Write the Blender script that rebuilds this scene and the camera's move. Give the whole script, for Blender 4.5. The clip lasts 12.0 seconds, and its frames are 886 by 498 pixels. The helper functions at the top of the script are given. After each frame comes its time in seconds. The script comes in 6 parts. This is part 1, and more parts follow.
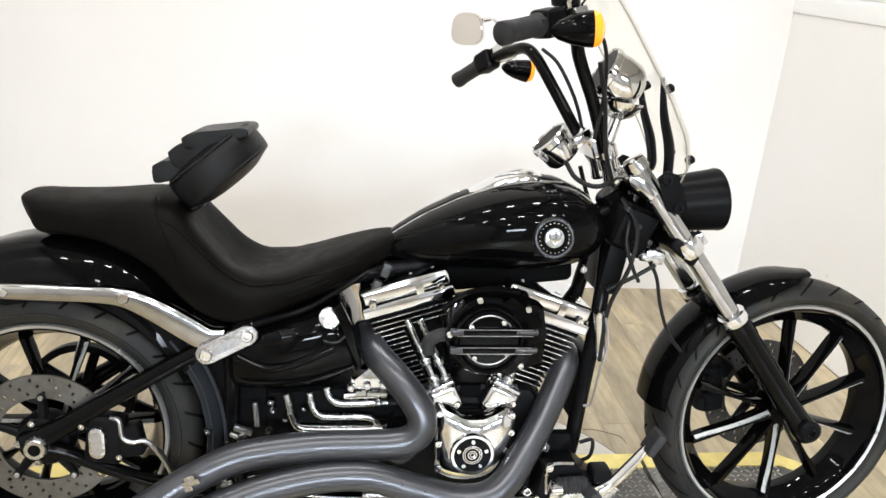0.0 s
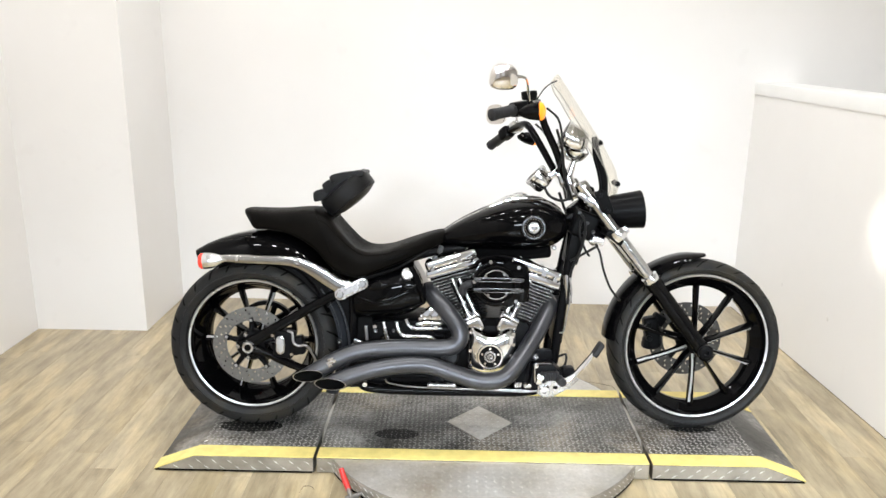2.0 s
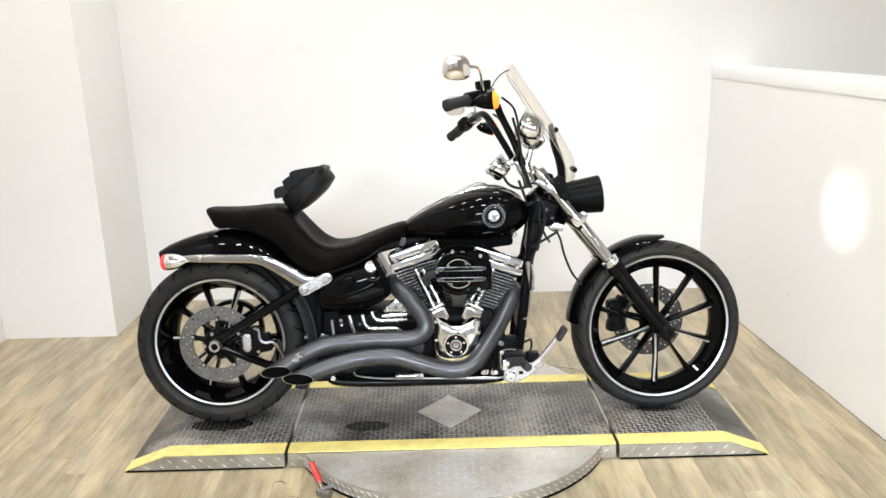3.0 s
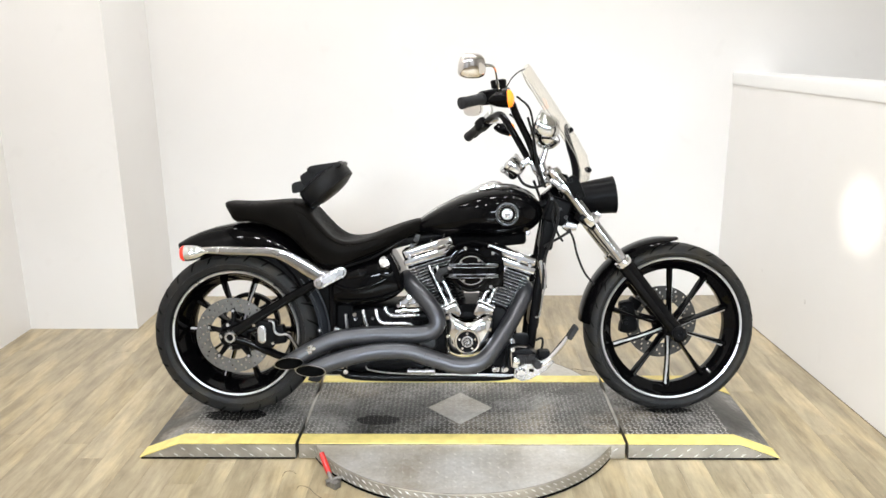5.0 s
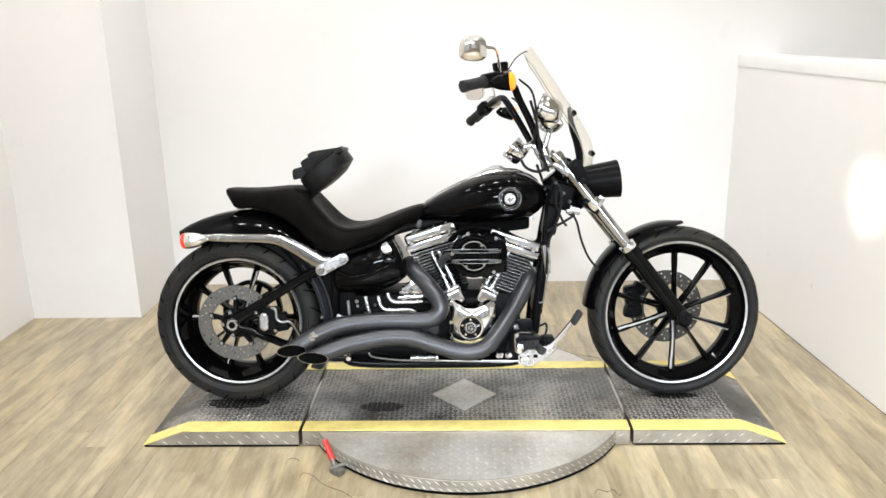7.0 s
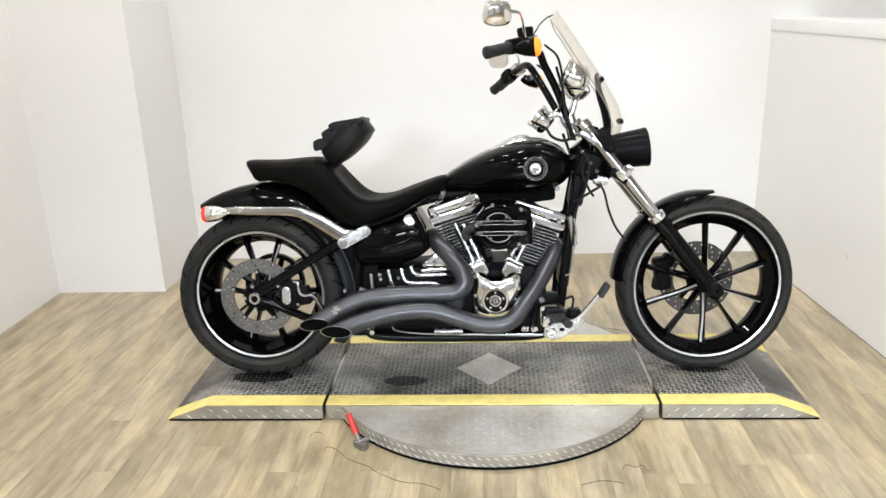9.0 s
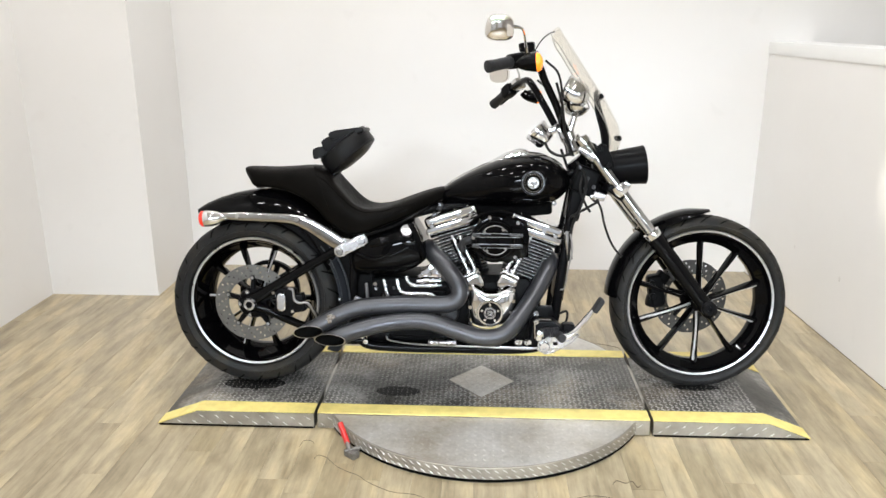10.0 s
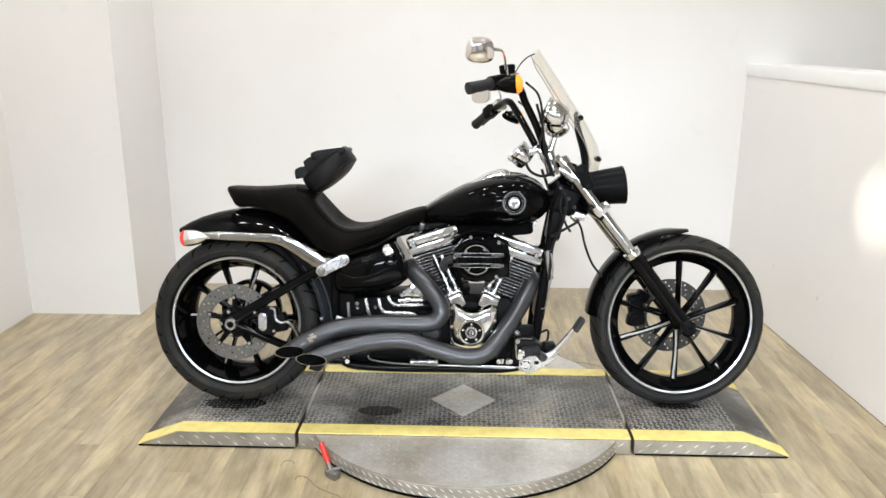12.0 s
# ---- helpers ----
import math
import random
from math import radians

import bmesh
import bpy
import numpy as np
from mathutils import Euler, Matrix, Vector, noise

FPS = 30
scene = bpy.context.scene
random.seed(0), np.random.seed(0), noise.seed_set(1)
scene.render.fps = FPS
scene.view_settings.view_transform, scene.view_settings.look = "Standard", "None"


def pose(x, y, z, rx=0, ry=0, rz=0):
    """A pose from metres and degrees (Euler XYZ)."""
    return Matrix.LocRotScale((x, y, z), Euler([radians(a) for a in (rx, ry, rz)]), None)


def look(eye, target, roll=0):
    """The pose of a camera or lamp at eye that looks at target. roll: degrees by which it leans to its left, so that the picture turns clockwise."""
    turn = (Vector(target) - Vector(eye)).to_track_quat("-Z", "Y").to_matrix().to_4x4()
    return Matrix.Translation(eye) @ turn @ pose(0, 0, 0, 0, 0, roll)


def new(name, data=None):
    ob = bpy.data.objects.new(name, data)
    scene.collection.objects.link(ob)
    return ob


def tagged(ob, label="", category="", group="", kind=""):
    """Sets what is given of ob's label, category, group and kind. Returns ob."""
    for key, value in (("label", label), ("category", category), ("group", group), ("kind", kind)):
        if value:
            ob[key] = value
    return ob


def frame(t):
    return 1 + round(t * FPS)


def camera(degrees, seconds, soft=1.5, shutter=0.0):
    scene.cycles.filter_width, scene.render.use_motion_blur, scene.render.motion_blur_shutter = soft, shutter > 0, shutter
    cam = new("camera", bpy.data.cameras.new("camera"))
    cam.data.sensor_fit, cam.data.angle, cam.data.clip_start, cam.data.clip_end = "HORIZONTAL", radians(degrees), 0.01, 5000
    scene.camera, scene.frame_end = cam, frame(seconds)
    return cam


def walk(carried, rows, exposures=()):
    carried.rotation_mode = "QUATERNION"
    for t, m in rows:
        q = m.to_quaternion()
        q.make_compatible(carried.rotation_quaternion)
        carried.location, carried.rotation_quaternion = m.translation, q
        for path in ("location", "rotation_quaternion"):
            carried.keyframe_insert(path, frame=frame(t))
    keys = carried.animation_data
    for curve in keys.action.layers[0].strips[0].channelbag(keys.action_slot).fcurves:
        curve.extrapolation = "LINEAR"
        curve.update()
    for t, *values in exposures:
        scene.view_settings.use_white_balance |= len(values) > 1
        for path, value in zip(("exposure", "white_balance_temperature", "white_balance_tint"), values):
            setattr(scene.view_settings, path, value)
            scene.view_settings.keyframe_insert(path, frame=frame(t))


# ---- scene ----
cam = camera(60.0, 12.0)
PATH = [
    (0, (-0.205, -1.499, 1.403), (0.033, 0.348, 0.673), 3.7),
    (0.1, (-0.147, -1.593, 1.391), (0.013, 0.261, 0.658), 3.0),
    (0.2, (-0.143, -1.674, 1.4), (-0.055, 0.179, 0.653), 1.9),
    (0.3, (-0.144, -1.763, 1.407), (-0.141, 0.107, 0.697), 0.9),
    (0.4, (-0.144, -1.841, 1.415), (-0.208, 0.044, 0.749), -0.0),
    (0.5, (-0.166, -1.918, 1.451), (-0.235, -0.03, 0.795), 0.0),
    (0.6, (-0.154, -2.007, 1.436), (-0.229, -0.097, 0.847), -0.5),
    (0.8, (-0.144, -2.129, 1.475), (-0.149, -0.226, 0.86), -0.4),
    (1, (-0.126, -2.249, 1.501), (-0.062, -0.336, 0.92), -0.6),
    (1.5, (-0.034, -2.529, 1.505), (-0.053, -0.621, 0.905), 0.2),
    (2, (-0.075, -2.754, 1.513), (-0.106, -0.824, 0.987), 0.7),
    (2.5, (-0.045, -2.8, 1.503), (-0.057, -0.866, 0.993), 0.0),
    (3, (-0.012, -2.785, 1.5), (0.011, -0.858, 0.965), -1.2),
    (3.2, (-0.014, -2.787, 1.504), (0.02, -0.865, 0.953), -0.1),
    (4.8, (0.025, -2.814, 1.465), (-0.01, -0.887, 0.933), -0.5),
    (5, (0.028, -2.826, 1.463), (-0.012, -0.893, 0.952), -0.5),
    (5.5, (0.031, -2.828, 1.45), (-0.006, -0.9, 0.917), 0.1),
    (6, (0.032, -2.819, 1.457), (-0.003, -0.892, 0.924), -0.6),
    (6.5, (0.03, -2.81, 1.446), (0.009, -0.888, 0.895), -0.7),
    (6.7, (0.036, -2.807, 1.449), (0.006, -0.882, 0.907), -0.8),
    (8.5, (0.03, -2.781, 1.439), (-0.108, -0.869, 0.868), -1.8),
    (9, (0.033, -2.753, 1.428), (-0.082, -0.851, 0.822), -1.9),
    (9.5, (0.027, -2.754, 1.434), (-0.096, -0.847, 0.843), -0.7),
    (10, (0.022, -2.765, 1.423), (-0.075, -0.851, 0.85), -0.1),
    (10.5, (0.019, -2.771, 1.432), (-0.072, -0.853, 0.872), 0.0),
    (11, (0.04, -2.772, 1.423), (-0.049, -0.85, 0.879), 0.1),
    (11.5, (0.046, -2.774, 1.422), (-0.022, -0.846, 0.892), 0.4),
    (12, (0.037, -2.775, 1.435), (-0.023, -0.847, 0.905), 0.2),
]
walk(cam, [(t, look(eye, target, roll)) for t, eye, target, roll in PATH], exposures=((0.0, -0.14), (3.2, -0.18), (5.0, -0.18), (6.7, -0.16), (8.5, -0.27), (12.0, -0.34)))

# ---- light ----
world = bpy.data.worlds.new("world")
scene.world = world
world.use_nodes = True
bg = world.node_tree.nodes["Background"]
bg.inputs["Color"].default_value = (0.9, 0.93, 1.0, 1)
bg.inputs["Strength"].default_value = 0.25
scene.view_settings.exposure = 0.0


def area_lamp(name, m, sx, sy, watts, colour=(1, 1, 1)):
    la = bpy.data.lights.new(name, "AREA")
    la.shape, la.size, la.size_y, la.energy, la.color = "RECTANGLE", sx, sy, watts, colour
    ob = new(name, la)
    ob.matrix_world = m
    return ob


CEIL = 4.0
for ly, watts in ((0.42, 17.8), (-2.1, 25)):
    for lx, share in ((-1.95, 0.6), (-1.2, 0.95), (-0.45, 1.15), (0.3, 1.22), (1.05, 0.9), (1.8, 0.5)):
        area_lamp("ceiling_lamp", pose(lx, ly, CEIL - 0.06), 0.22, 0.1, watts * share)
# extra unseen row, added to brighten chrome reflections and the bike's near side
for lx in (-1.4, 0.2, 1.8, 3.4):
    area_lamp("ceiling_lamp", pose(lx, -4.7, CEIL - 0.06), 0.22, 0.1, 26)

# daylight through the shop windows behind
WINDOWS = (-1.0, 1.1, 3.2)
for wx, turn in zip(WINDOWS, (-6, 0, 14)):
    area_lamp("window_daylight", pose(wx, -6.52, 1.31, 90, 0, 0), 1.26, 2.34, 5.5, (0.92, 0.96, 1.0))
    sky = area_lamp("window_skylight", pose(wx, -6.45, 2.3, 90 - 27, 0, turn), 1.2, 0.5, 28, (0.8, 0.9, 1.0))
    sky.data.spread = radians(48)

# ---- materials ----
def mat(name, colour, rough=0.5, metal=0.0, coat=0.0, spec=0.5):
    m = bpy.data.materials.new(name)
    m.use_nodes = True
    b = m.node_tree.nodes["Principled BSDF"]
    b.inputs["Base Color"].default_value = (*colour, 1)
    b.inputs["Roughness"].default_value = rough
    b.inputs["Metallic"].default_value = metal
    b.inputs["Coat Weight"].default_value = coat
    b.inputs["Coat Roughness"].default_value = 0.03
    b.inputs["Specular IOR Level"].default_value = spec
    return m


def node(m, kind, **sets):
    n = m.node_tree.nodes.new(kind)
    for k, v in sets.items():
        n.inputs[k.replace("_", " ")].default_value = v
    return n


def link(m, a, b):
    m.node_tree.links.new(a, b)


def coords(m, scale=(1, 1, 1)):
    tc = m.node_tree.nodes.new("ShaderNodeTexCoord")
    mp = m.node_tree.nodes.new("ShaderNodeMapping")
    mp.inputs["Scale"].default_value = scale
    link(m, tc.outputs["Object"], mp.inputs["Vector"])
    return mp.outputs["Vector"]


def ramp(m, fac, stops):
    r = m.node_tree.nodes.new("ShaderNodeValToRGB")
    e = r.color_ramp.elements
    while len(e) < len(stops):
        e.new(0.5)
    for el, (p, c) in zip(e, stops):
        el.position, el.color = p, (*c, 1)
    link(m, fac, r.inputs["Fac"])
    return r.outputs["Color"]


def mottle(m, scale, stops, vec=None, detail=4.0, rough=0.6):
    """A noise through a colour ramp."""
    n = node(m, "ShaderNodeTexNoise", Scale=scale, Detail=detail, Roughness=rough)
    link(m, vec or coords(m), n.inputs["Vector"])
    return ramp(m, n.outputs["Fac"], stops)


def mixed(m, a, b, fac, mode="MULTIPLY"):
    x = m.node_tree.nodes.new("ShaderNodeMix")
    x.data_type, x.blend_type = "RGBA", mode
    link(m, a, x.inputs["A"])
    link(m, b, x.inputs["B"])
    x.inputs["Factor"].default_value = fac
    return x.outputs["Result"]


def bump(m, height, strength, dist=0.002):
    b = m.node_tree.nodes.new("ShaderNodeBump")
    b.inputs["Strength"].default_value, b.inputs["Distance"].default_value = strength, dist
    link(m, height, b.inputs["Height"])
    link(m, b.outputs["Normal"], m.node_tree.nodes["Principled BSDF"].inputs["Normal"])


def shade_of(m):
    return m.node_tree.nodes["Principled BSDF"]


def varied(name, colour, rough, metal=0.0, coat=0.0, scale=30.0, spread=0.25, rspread=0.12, bmp=0.0, bscale=200.0, spec=0.5):
    """A surface with mottled colour, uneven gloss and fine relief."""
    m = mat(name, colour, rough, metal, coat, spec)
    lo = tuple(c * (1 - spread) for c in colour)
    hi = tuple(min(1, c * (1 + spread)) for c in colour)
    link(m, mottle(m, scale, [(0.3, lo), (0.7, hi)]), shade_of(m).inputs["Base Color"])
    r = [(0.3, (max(0, rough - rspread),) * 3), (0.7, (min(1, rough + rspread),) * 3)]
    link(m, mottle(m, scale * 2.3, r), shade_of(m).inputs["Roughness"])
    if bmp:
        n = node(m, "ShaderNodeTexNoise", Scale=bscale, Detail=3.0)
        link(m, coords(m), n.inputs["Vector"])
        bump(m, n.outputs["Fac"], bmp)
    return m


M = {}
M["paint"] = mat("gloss_black_paint", (0.0016, 0.0016, 0.0018), 0.035, spec=0.1)
M["satin"] = varied("satin_black", (0.0035, 0.0035, 0.004), 0.34, 0, 0, 60, 0.2, 0.06, spec=0.06)
M["frame"] = varied("black_powder_coat", (0.003, 0.003, 0.0034), 0.2, 0, 0, 60, 0.2, 0.06, spec=0.075)
M["matte"] = varied("matte_black_ceramic", (0.057, 0.0585, 0.064), 0.31, 0.65, 0, 12, 0.07, 0.04, 0.015, 600)
M["chrome"] = varied("chrome", (0.7, 0.705, 0.715), 0.05, 1.0, 0, 25, 0.06, 0.03)
M["alu"] = varied("polished_aluminium", (0.52, 0.52, 0.53), 0.24, 1.0, 0, 40, 0.1, 0.08)
M["steel"] = varied("brushed_steel", (0.42, 0.42, 0.43), 0.34, 1.0, 0, 90, 0.15, 0.1)
M["rubber"] = varied("tyre_rubber", (0.014, 0.014, 0.0148), 0.55, 0, 0, 14, 0.35, 0.1, 0.15, 350, 0.2)
link(M["rubber"], mottle(M["rubber"], 6.0, [(0.35, (0.009, 0.0091, 0.0096)), (0.52, (0.0135, 0.0133, 0.0132)), (0.68, (0.024, 0.021, 0.0155))]), shade_of(M["rubber"]).inputs["Base Color"])
M["grip"] = varied("grip_rubber", (0.02, 0.02, 0.0215), 0.58, 0, 0, 60, 0.2, 0.1, 0.2, 500, 0.25)
# chrome with the dark reflections of floor and bike put into its colour
M["strut"] = varied("darkened_chrome", (0.41, 0.41, 0.41), 0.12, 1.0, 0, 30, 0.12, 0.05)
M["pad"] = varied("grey_black_vinyl", (0.0085, 0.0085, 0.0088), 0.42, 0, 0, 25, 0.3, 0.07, 0.25, 420, 0.14)
M["leather"] = varied("black_vinyl", (0.004, 0.0035, 0.003), 0.46, 0, 0, 14, 0.3, 0.07, 0.25, 420, 0.034)
M["darkmetal"] = varied("dark_metal", (0.05, 0.05, 0.052), 0.35, 0.8, 0, 50, 0.2, 0.1)
M["machined"] = varied("machined_aluminium", (0.78, 0.78, 0.785), 0.32, 0.4, 0, 40, 0.08, 0.06)
M["lip"] = varied("machined_rim_lip", (0.45, 0.45, 0.455), 0.34, 0.75, 0, 12, 0.2, 0.1)
M["acrylic_edge"] = mat("acrylic_edge", (0.3, 0.29, 0.26), 0.25)
M["plastic"] = varied("grey_black_plastic", (0.016, 0.018, 0.022), 0.36, 0, 0, 40, 0.15, 0.06, 0.1, 300, 0.25)
M["wire"] = mat("thin_brown_wire", (0.06, 0.045, 0.03), 0.6)
M["subfloor"] = mat("dark_joint", (0.12, 0.09, 0.055), 0.8)
M["disc"] = varied("disc_steel", (0.14, 0.137, 0.131), 0.42, 1.0, 0, 60, 0.15, 0.08)
M["case"] = varied("black_casing", (0.0035, 0.0035, 0.0038), 0.42, 0, 0, 60, 0.2, 0.08, spec=0.05)
# the same disc steel, darkened for the front disc's dimmer reflection
M["dark_disc"] = varied("shaded_disc_steel", (0.06, 0.058, 0.055), 0.42, 1.0, 0, 60, 0.15, 0.08)
M["stain"] = varied("oil_stain", (0.01, 0.0095, 0.009), 0.45, 0, 0, 30, 0.4, 0.15, spec=0.12)
M["hole"] = mat("dark_gap", (0.003, 0.003, 0.003), 0.8, spec=0.04)
M["hose"] = mat("black_hose", (0.008, 0.008, 0.008), 0.4, spec=0.2)
M["yellow"] = varied("yellow_tape", (0.68, 0.56, 0.19), 0.5, 0, 0, 22, 0.12, 0.08)
M["red_grip"] = varied("red_vinyl_grip", (0.55, 0.02, 0.015), 0.4, 0, 0, 40, 0.15, 0.05)
M["casting"] = varied("raw_casting", (0.2, 0.19, 0.175), 0.5, 0.8, 0, 80, 0.3, 0.1, 0.2, 300)
M["wall"] = varied("white_wall_paint", (0.8, 0.785, 0.768), 0.42, 0, 0, 3.0, 0.02, 0.05, 0.05, 260)
specks = mottle(M["wall"], 9.0, [(0.70, (1, 1, 1)), (0.76, (0.84, 0.83, 0.82))], None, 2.0, 0.4)
haze = mottle(M["wall"], 0.9, [(0.35, (0.785, 0.77, 0.75)), (0.65, (0.815, 0.8, 0.785))], None, 5.0, 0.6)
link(M["wall"], mixed(M["wall"], haze, specks, 0.12), shade_of(M["wall"]).inputs["Base Color"])
M["scuff"] = varied("grey_scuff", (0.71, 0.69, 0.67), 0.6, 0, 0, 40, 0.2, 0.1)
M["trim"] = varied("white_trim_paint", (0.8, 0.8, 0.79), 0.35, 0, 0, 5.0, 0.02, 0.05)
# grey of the unseen walls stands in for a dimmer room in reflections
M["dim"] = varied("dimmed_wall_tone", (0.45, 0.445, 0.44), 0.7, 0, 0, 3.0, 0.05, 0.05)
# unseen ceiling, toned by what chrome and black paint should reflect
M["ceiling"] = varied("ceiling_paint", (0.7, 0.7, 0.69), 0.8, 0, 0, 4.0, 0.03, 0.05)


def plate_material():
    """Worn aluminium tread plate, dark where tyres and boots have been."""
    m = mat("worn_tread_plate", (0.2, 0.2, 0.2), 0.42, 0.6)
    a = mottle(m, 4.5, [(0.34, (0.056, 0.053, 0.048)), (0.5, (0.155, 0.15, 0.14)), (0.66, (0.47, 0.46, 0.44))], detail=10.0, rough=0.7)
    rust = mottle(m, 2.1, [(0.5, (1, 1, 1)), (0.66, (0.86, 0.7, 0.5))], coords(m, (1.0, 1.6, 1.0)), 6.0, 0.7)
    a = mixed(m, a, rust, 0.7)
    b = mottle(m, 55, [(0.35, (0.55, 0.55, 0.55)), (0.65, (1, 1, 1))])
    link(m, mixed(m, a, b, 0.7), shade_of(m).inputs["Base Color"])
    link(m, mottle(m, 9, [(0.3, (0.3,) * 3), (0.7, (0.55,) * 3)], detail=6.0), shade_of(m).inputs["Roughness"])
    n = node(m, "ShaderNodeTexNoise", Scale=140, Detail=4.0)
    link(m, coords(m), n.inputs["Vector"])
    bump(m, n.outputs["Fac"], 0.15)
    return m


def bright_plate_material():
    """Brighter tread plate with rubbed patches and a brownish film."""
    m = mat("bright_tread_plate", (0.5, 0.5, 0.5), 0.35, 0.55)
    a = mottle(m, 4.0, [(0.3, (0.36, 0.31, 0.24)), (0.48, (0.54, 0.51, 0.46)), (0.68, (0.68, 0.66, 0.63))], detail=7.0)
    b = mottle(m, 70, [(0.35, (0.75, 0.75, 0.75)), (0.65, (1, 1, 1))])
    link(m, mixed(m, a, b, 0.6), shade_of(m).inputs["Base Color"])
    link(m, mottle(m, 12, [(0.3, (0.28,) * 3), (0.7, (0.5,) * 3)], detail=6.0), shade_of(m).inputs["Roughness"])
    return m


M["plate"] = plate_material()
M["worn_bar"] = varied("rubbed_tread_bar", (0.42, 0.41, 0.39), 0.36, 0.75, 0, 4.0, 0.55, 0.12)
M["side_bar"] = varied("scuffed_tread_bar", (0.6, 0.58, 0.545), 0.42, 0.5, 0, 9, 0.25, 0.1)
M["bright"] = bright_plate_material()
M["edge"] = varied("dull_edge_plate", (0.3, 0.275, 0.235), 0.42, 0.6, 0, 9, 0.25, 0.1, 0.1, 200)


def wood_material():
    """Pale oak-look planks: tone by plank, long grain and blotches."""
    m = mat("oak_plank", (0.5, 0.38, 0.24), 0.38, spec=0.9)
    info = m.node_tree.nodes.new("ShaderNodeObjectInfo")
    geo = m.node_tree.nodes.new("ShaderNodeNewGeometry")
    add = m.node_tree.nodes.new("ShaderNodeMath")
    add.operation = "ADD"
    link(m, info.outputs["Random"], add.inputs[0])
    link(m, geo.outputs["Random Per Island"], add.inputs[1])
    fr = m.node_tree.nodes.new("ShaderNodeMath")
    fr.operation = "FRACT"
    link(m, add.outputs[0], fr.inputs[0])
    tone = ramp(m, fr.outputs[0], [(0.0, (0.32, 0.274, 0.187)), (0.25, (0.36, 0.311, 0.22)), (0.55, (0.38, 0.33, 0.238)), (0.8, (0.415, 0.365, 0.268)), (1.0, (0.338, 0.289, 0.2))])
    tc = m.node_tree.nodes.new("ShaderNodeTexCoord")
    off = m.node_tree.nodes.new("ShaderNodeVectorMath")
    off.operation = "MULTIPLY_ADD"
    off.inputs[1].default_value = (9.0, 1.7, 1.0)
    comb = m.node_tree.nodes.new("ShaderNodeCombineXYZ")
    big = m.node_tree.nodes.new("ShaderNodeMath")
    big.operation = "MULTIPLY"
    big.inputs[1].default_value = 37.0
    link(m, fr.outputs[0], big.inputs[0])
    link(m, big.outputs[0], comb.inputs[1])
    link(m, tc.outputs["Object"], off.inputs[0])
    link(m, comb.outputs[0], off.inputs[2])
    blotch = mottle(m, 2.0, [(0.34, (0.58, 0.54, 0.47)), (0.47, (0.9, 0.87, 0.82)), (0.62, (1.16, 1.14, 1.09))], off.outputs[0], 6.0, 0.65)
    off2 = m.node_tree.nodes.new("ShaderNodeVectorMath")
    off2.operation = "MULTIPLY_ADD"
    off2.inputs[1].default_value = (30.0, 1.8, 1.0)
    link(m, tc.outputs["Object"], off2.inputs[0])
    link(m, comb.outputs[0], off2.inputs[2])
    grain = mottle(m, 1.0, [(0.34, (0.58, 0.54, 0.46)), (0.5, (0.93, 0.91, 0.87)), (0.64, (1.12, 1.1, 1.04))], off2.outputs[0], 5.0, 0.7)
    wide = mottle(m, 1.3, [(0.36, (0.7, 0.67, 0.62)), (0.5, (0.96, 0.94, 0.9)), (0.64, (1.2, 1.14, 1.0))], coords(m, (2.2, 1.0, 1.0)), 5.0, 0.7)
    c = mixed(m, mixed(m, mixed(m, tone, blotch, 0.85), wide, 0.9), grain, 0.6)
    link(m, c, shade_of(m).inputs["Base Color"])
    link(m, mottle(m, 5, [(0.3, (0.27,) * 3), (0.7, (0.42,) * 3)]), shade_of(m).inputs["Roughness"])
    return m


M["wood"] = wood_material()


def lens_material(name, colour, glow):
    m = mat(name, colour, 0.12, 0, 0.5)
    b = shade_of(m)
    b.inputs["Emission Color"].default_value = (*colour, 1)
    b.inputs["Emission Strength"].default_value = glow
    return m


M["amber"] = lens_material("amber_lens", (1.0, 0.25, 0.01), 1.2)
M["redlens"] = lens_material("red_lens", (0.75, 0.03, 0.015), 0.45)
M["headglass"] = lens_material("lit_headlamp_glass", (1.0, 0.93, 0.8), 6.0)
# warm tint that puts a beige reflection into shell and glass
M["mirror"] = mat("mirror_glass", (0.74, 0.71, 0.68), 0.04, 1.0)


def screen_material():
    """Clear acrylic with a faint warm tint."""
    m = bpy.data.materials.new("smoked_acrylic")
    m.use_nodes = True
    t = m.node_tree
    t.nodes.remove(t.nodes["Principled BSDF"])
    out = t.nodes["Material Output"]
    tr = t.nodes.new("ShaderNodeBsdfTransparent")
    tr.inputs["Color"].default_value = (0.98, 0.968, 0.94, 1)
    gl = t.nodes.new("ShaderNodeBsdfGlossy")
    gl.inputs["Roughness"].default_value = 0.04
    lw = t.nodes.new("ShaderNodeLayerWeight")
    pw = t.nodes.new("ShaderNodeMath")
    pw.operation = "POWER"
    pw.inputs[1].default_value = 4.0
    fr = t.nodes.new("ShaderNodeMath")
    fr.operation = "MULTIPLY_ADD"
    fr.inputs[1].default_value, fr.inputs[2].default_value = 0.3, 0.025
    t.links.new(lw.outputs["Facing"], pw.inputs[0])
    t.links.new(pw.outputs[0], fr.inputs[0])
    mx = t.nodes.new("ShaderNodeMixShader")
    t.links.new(fr.outputs[0], mx.inputs[0])
    t.links.new(tr.outputs[0], mx.inputs[1])
    t.links.new(gl.outputs[0], mx.inputs[2])
    t.links.new(mx.outputs[0], out.inputs["Surface"])
    return m


M["screen"] = screen_material()


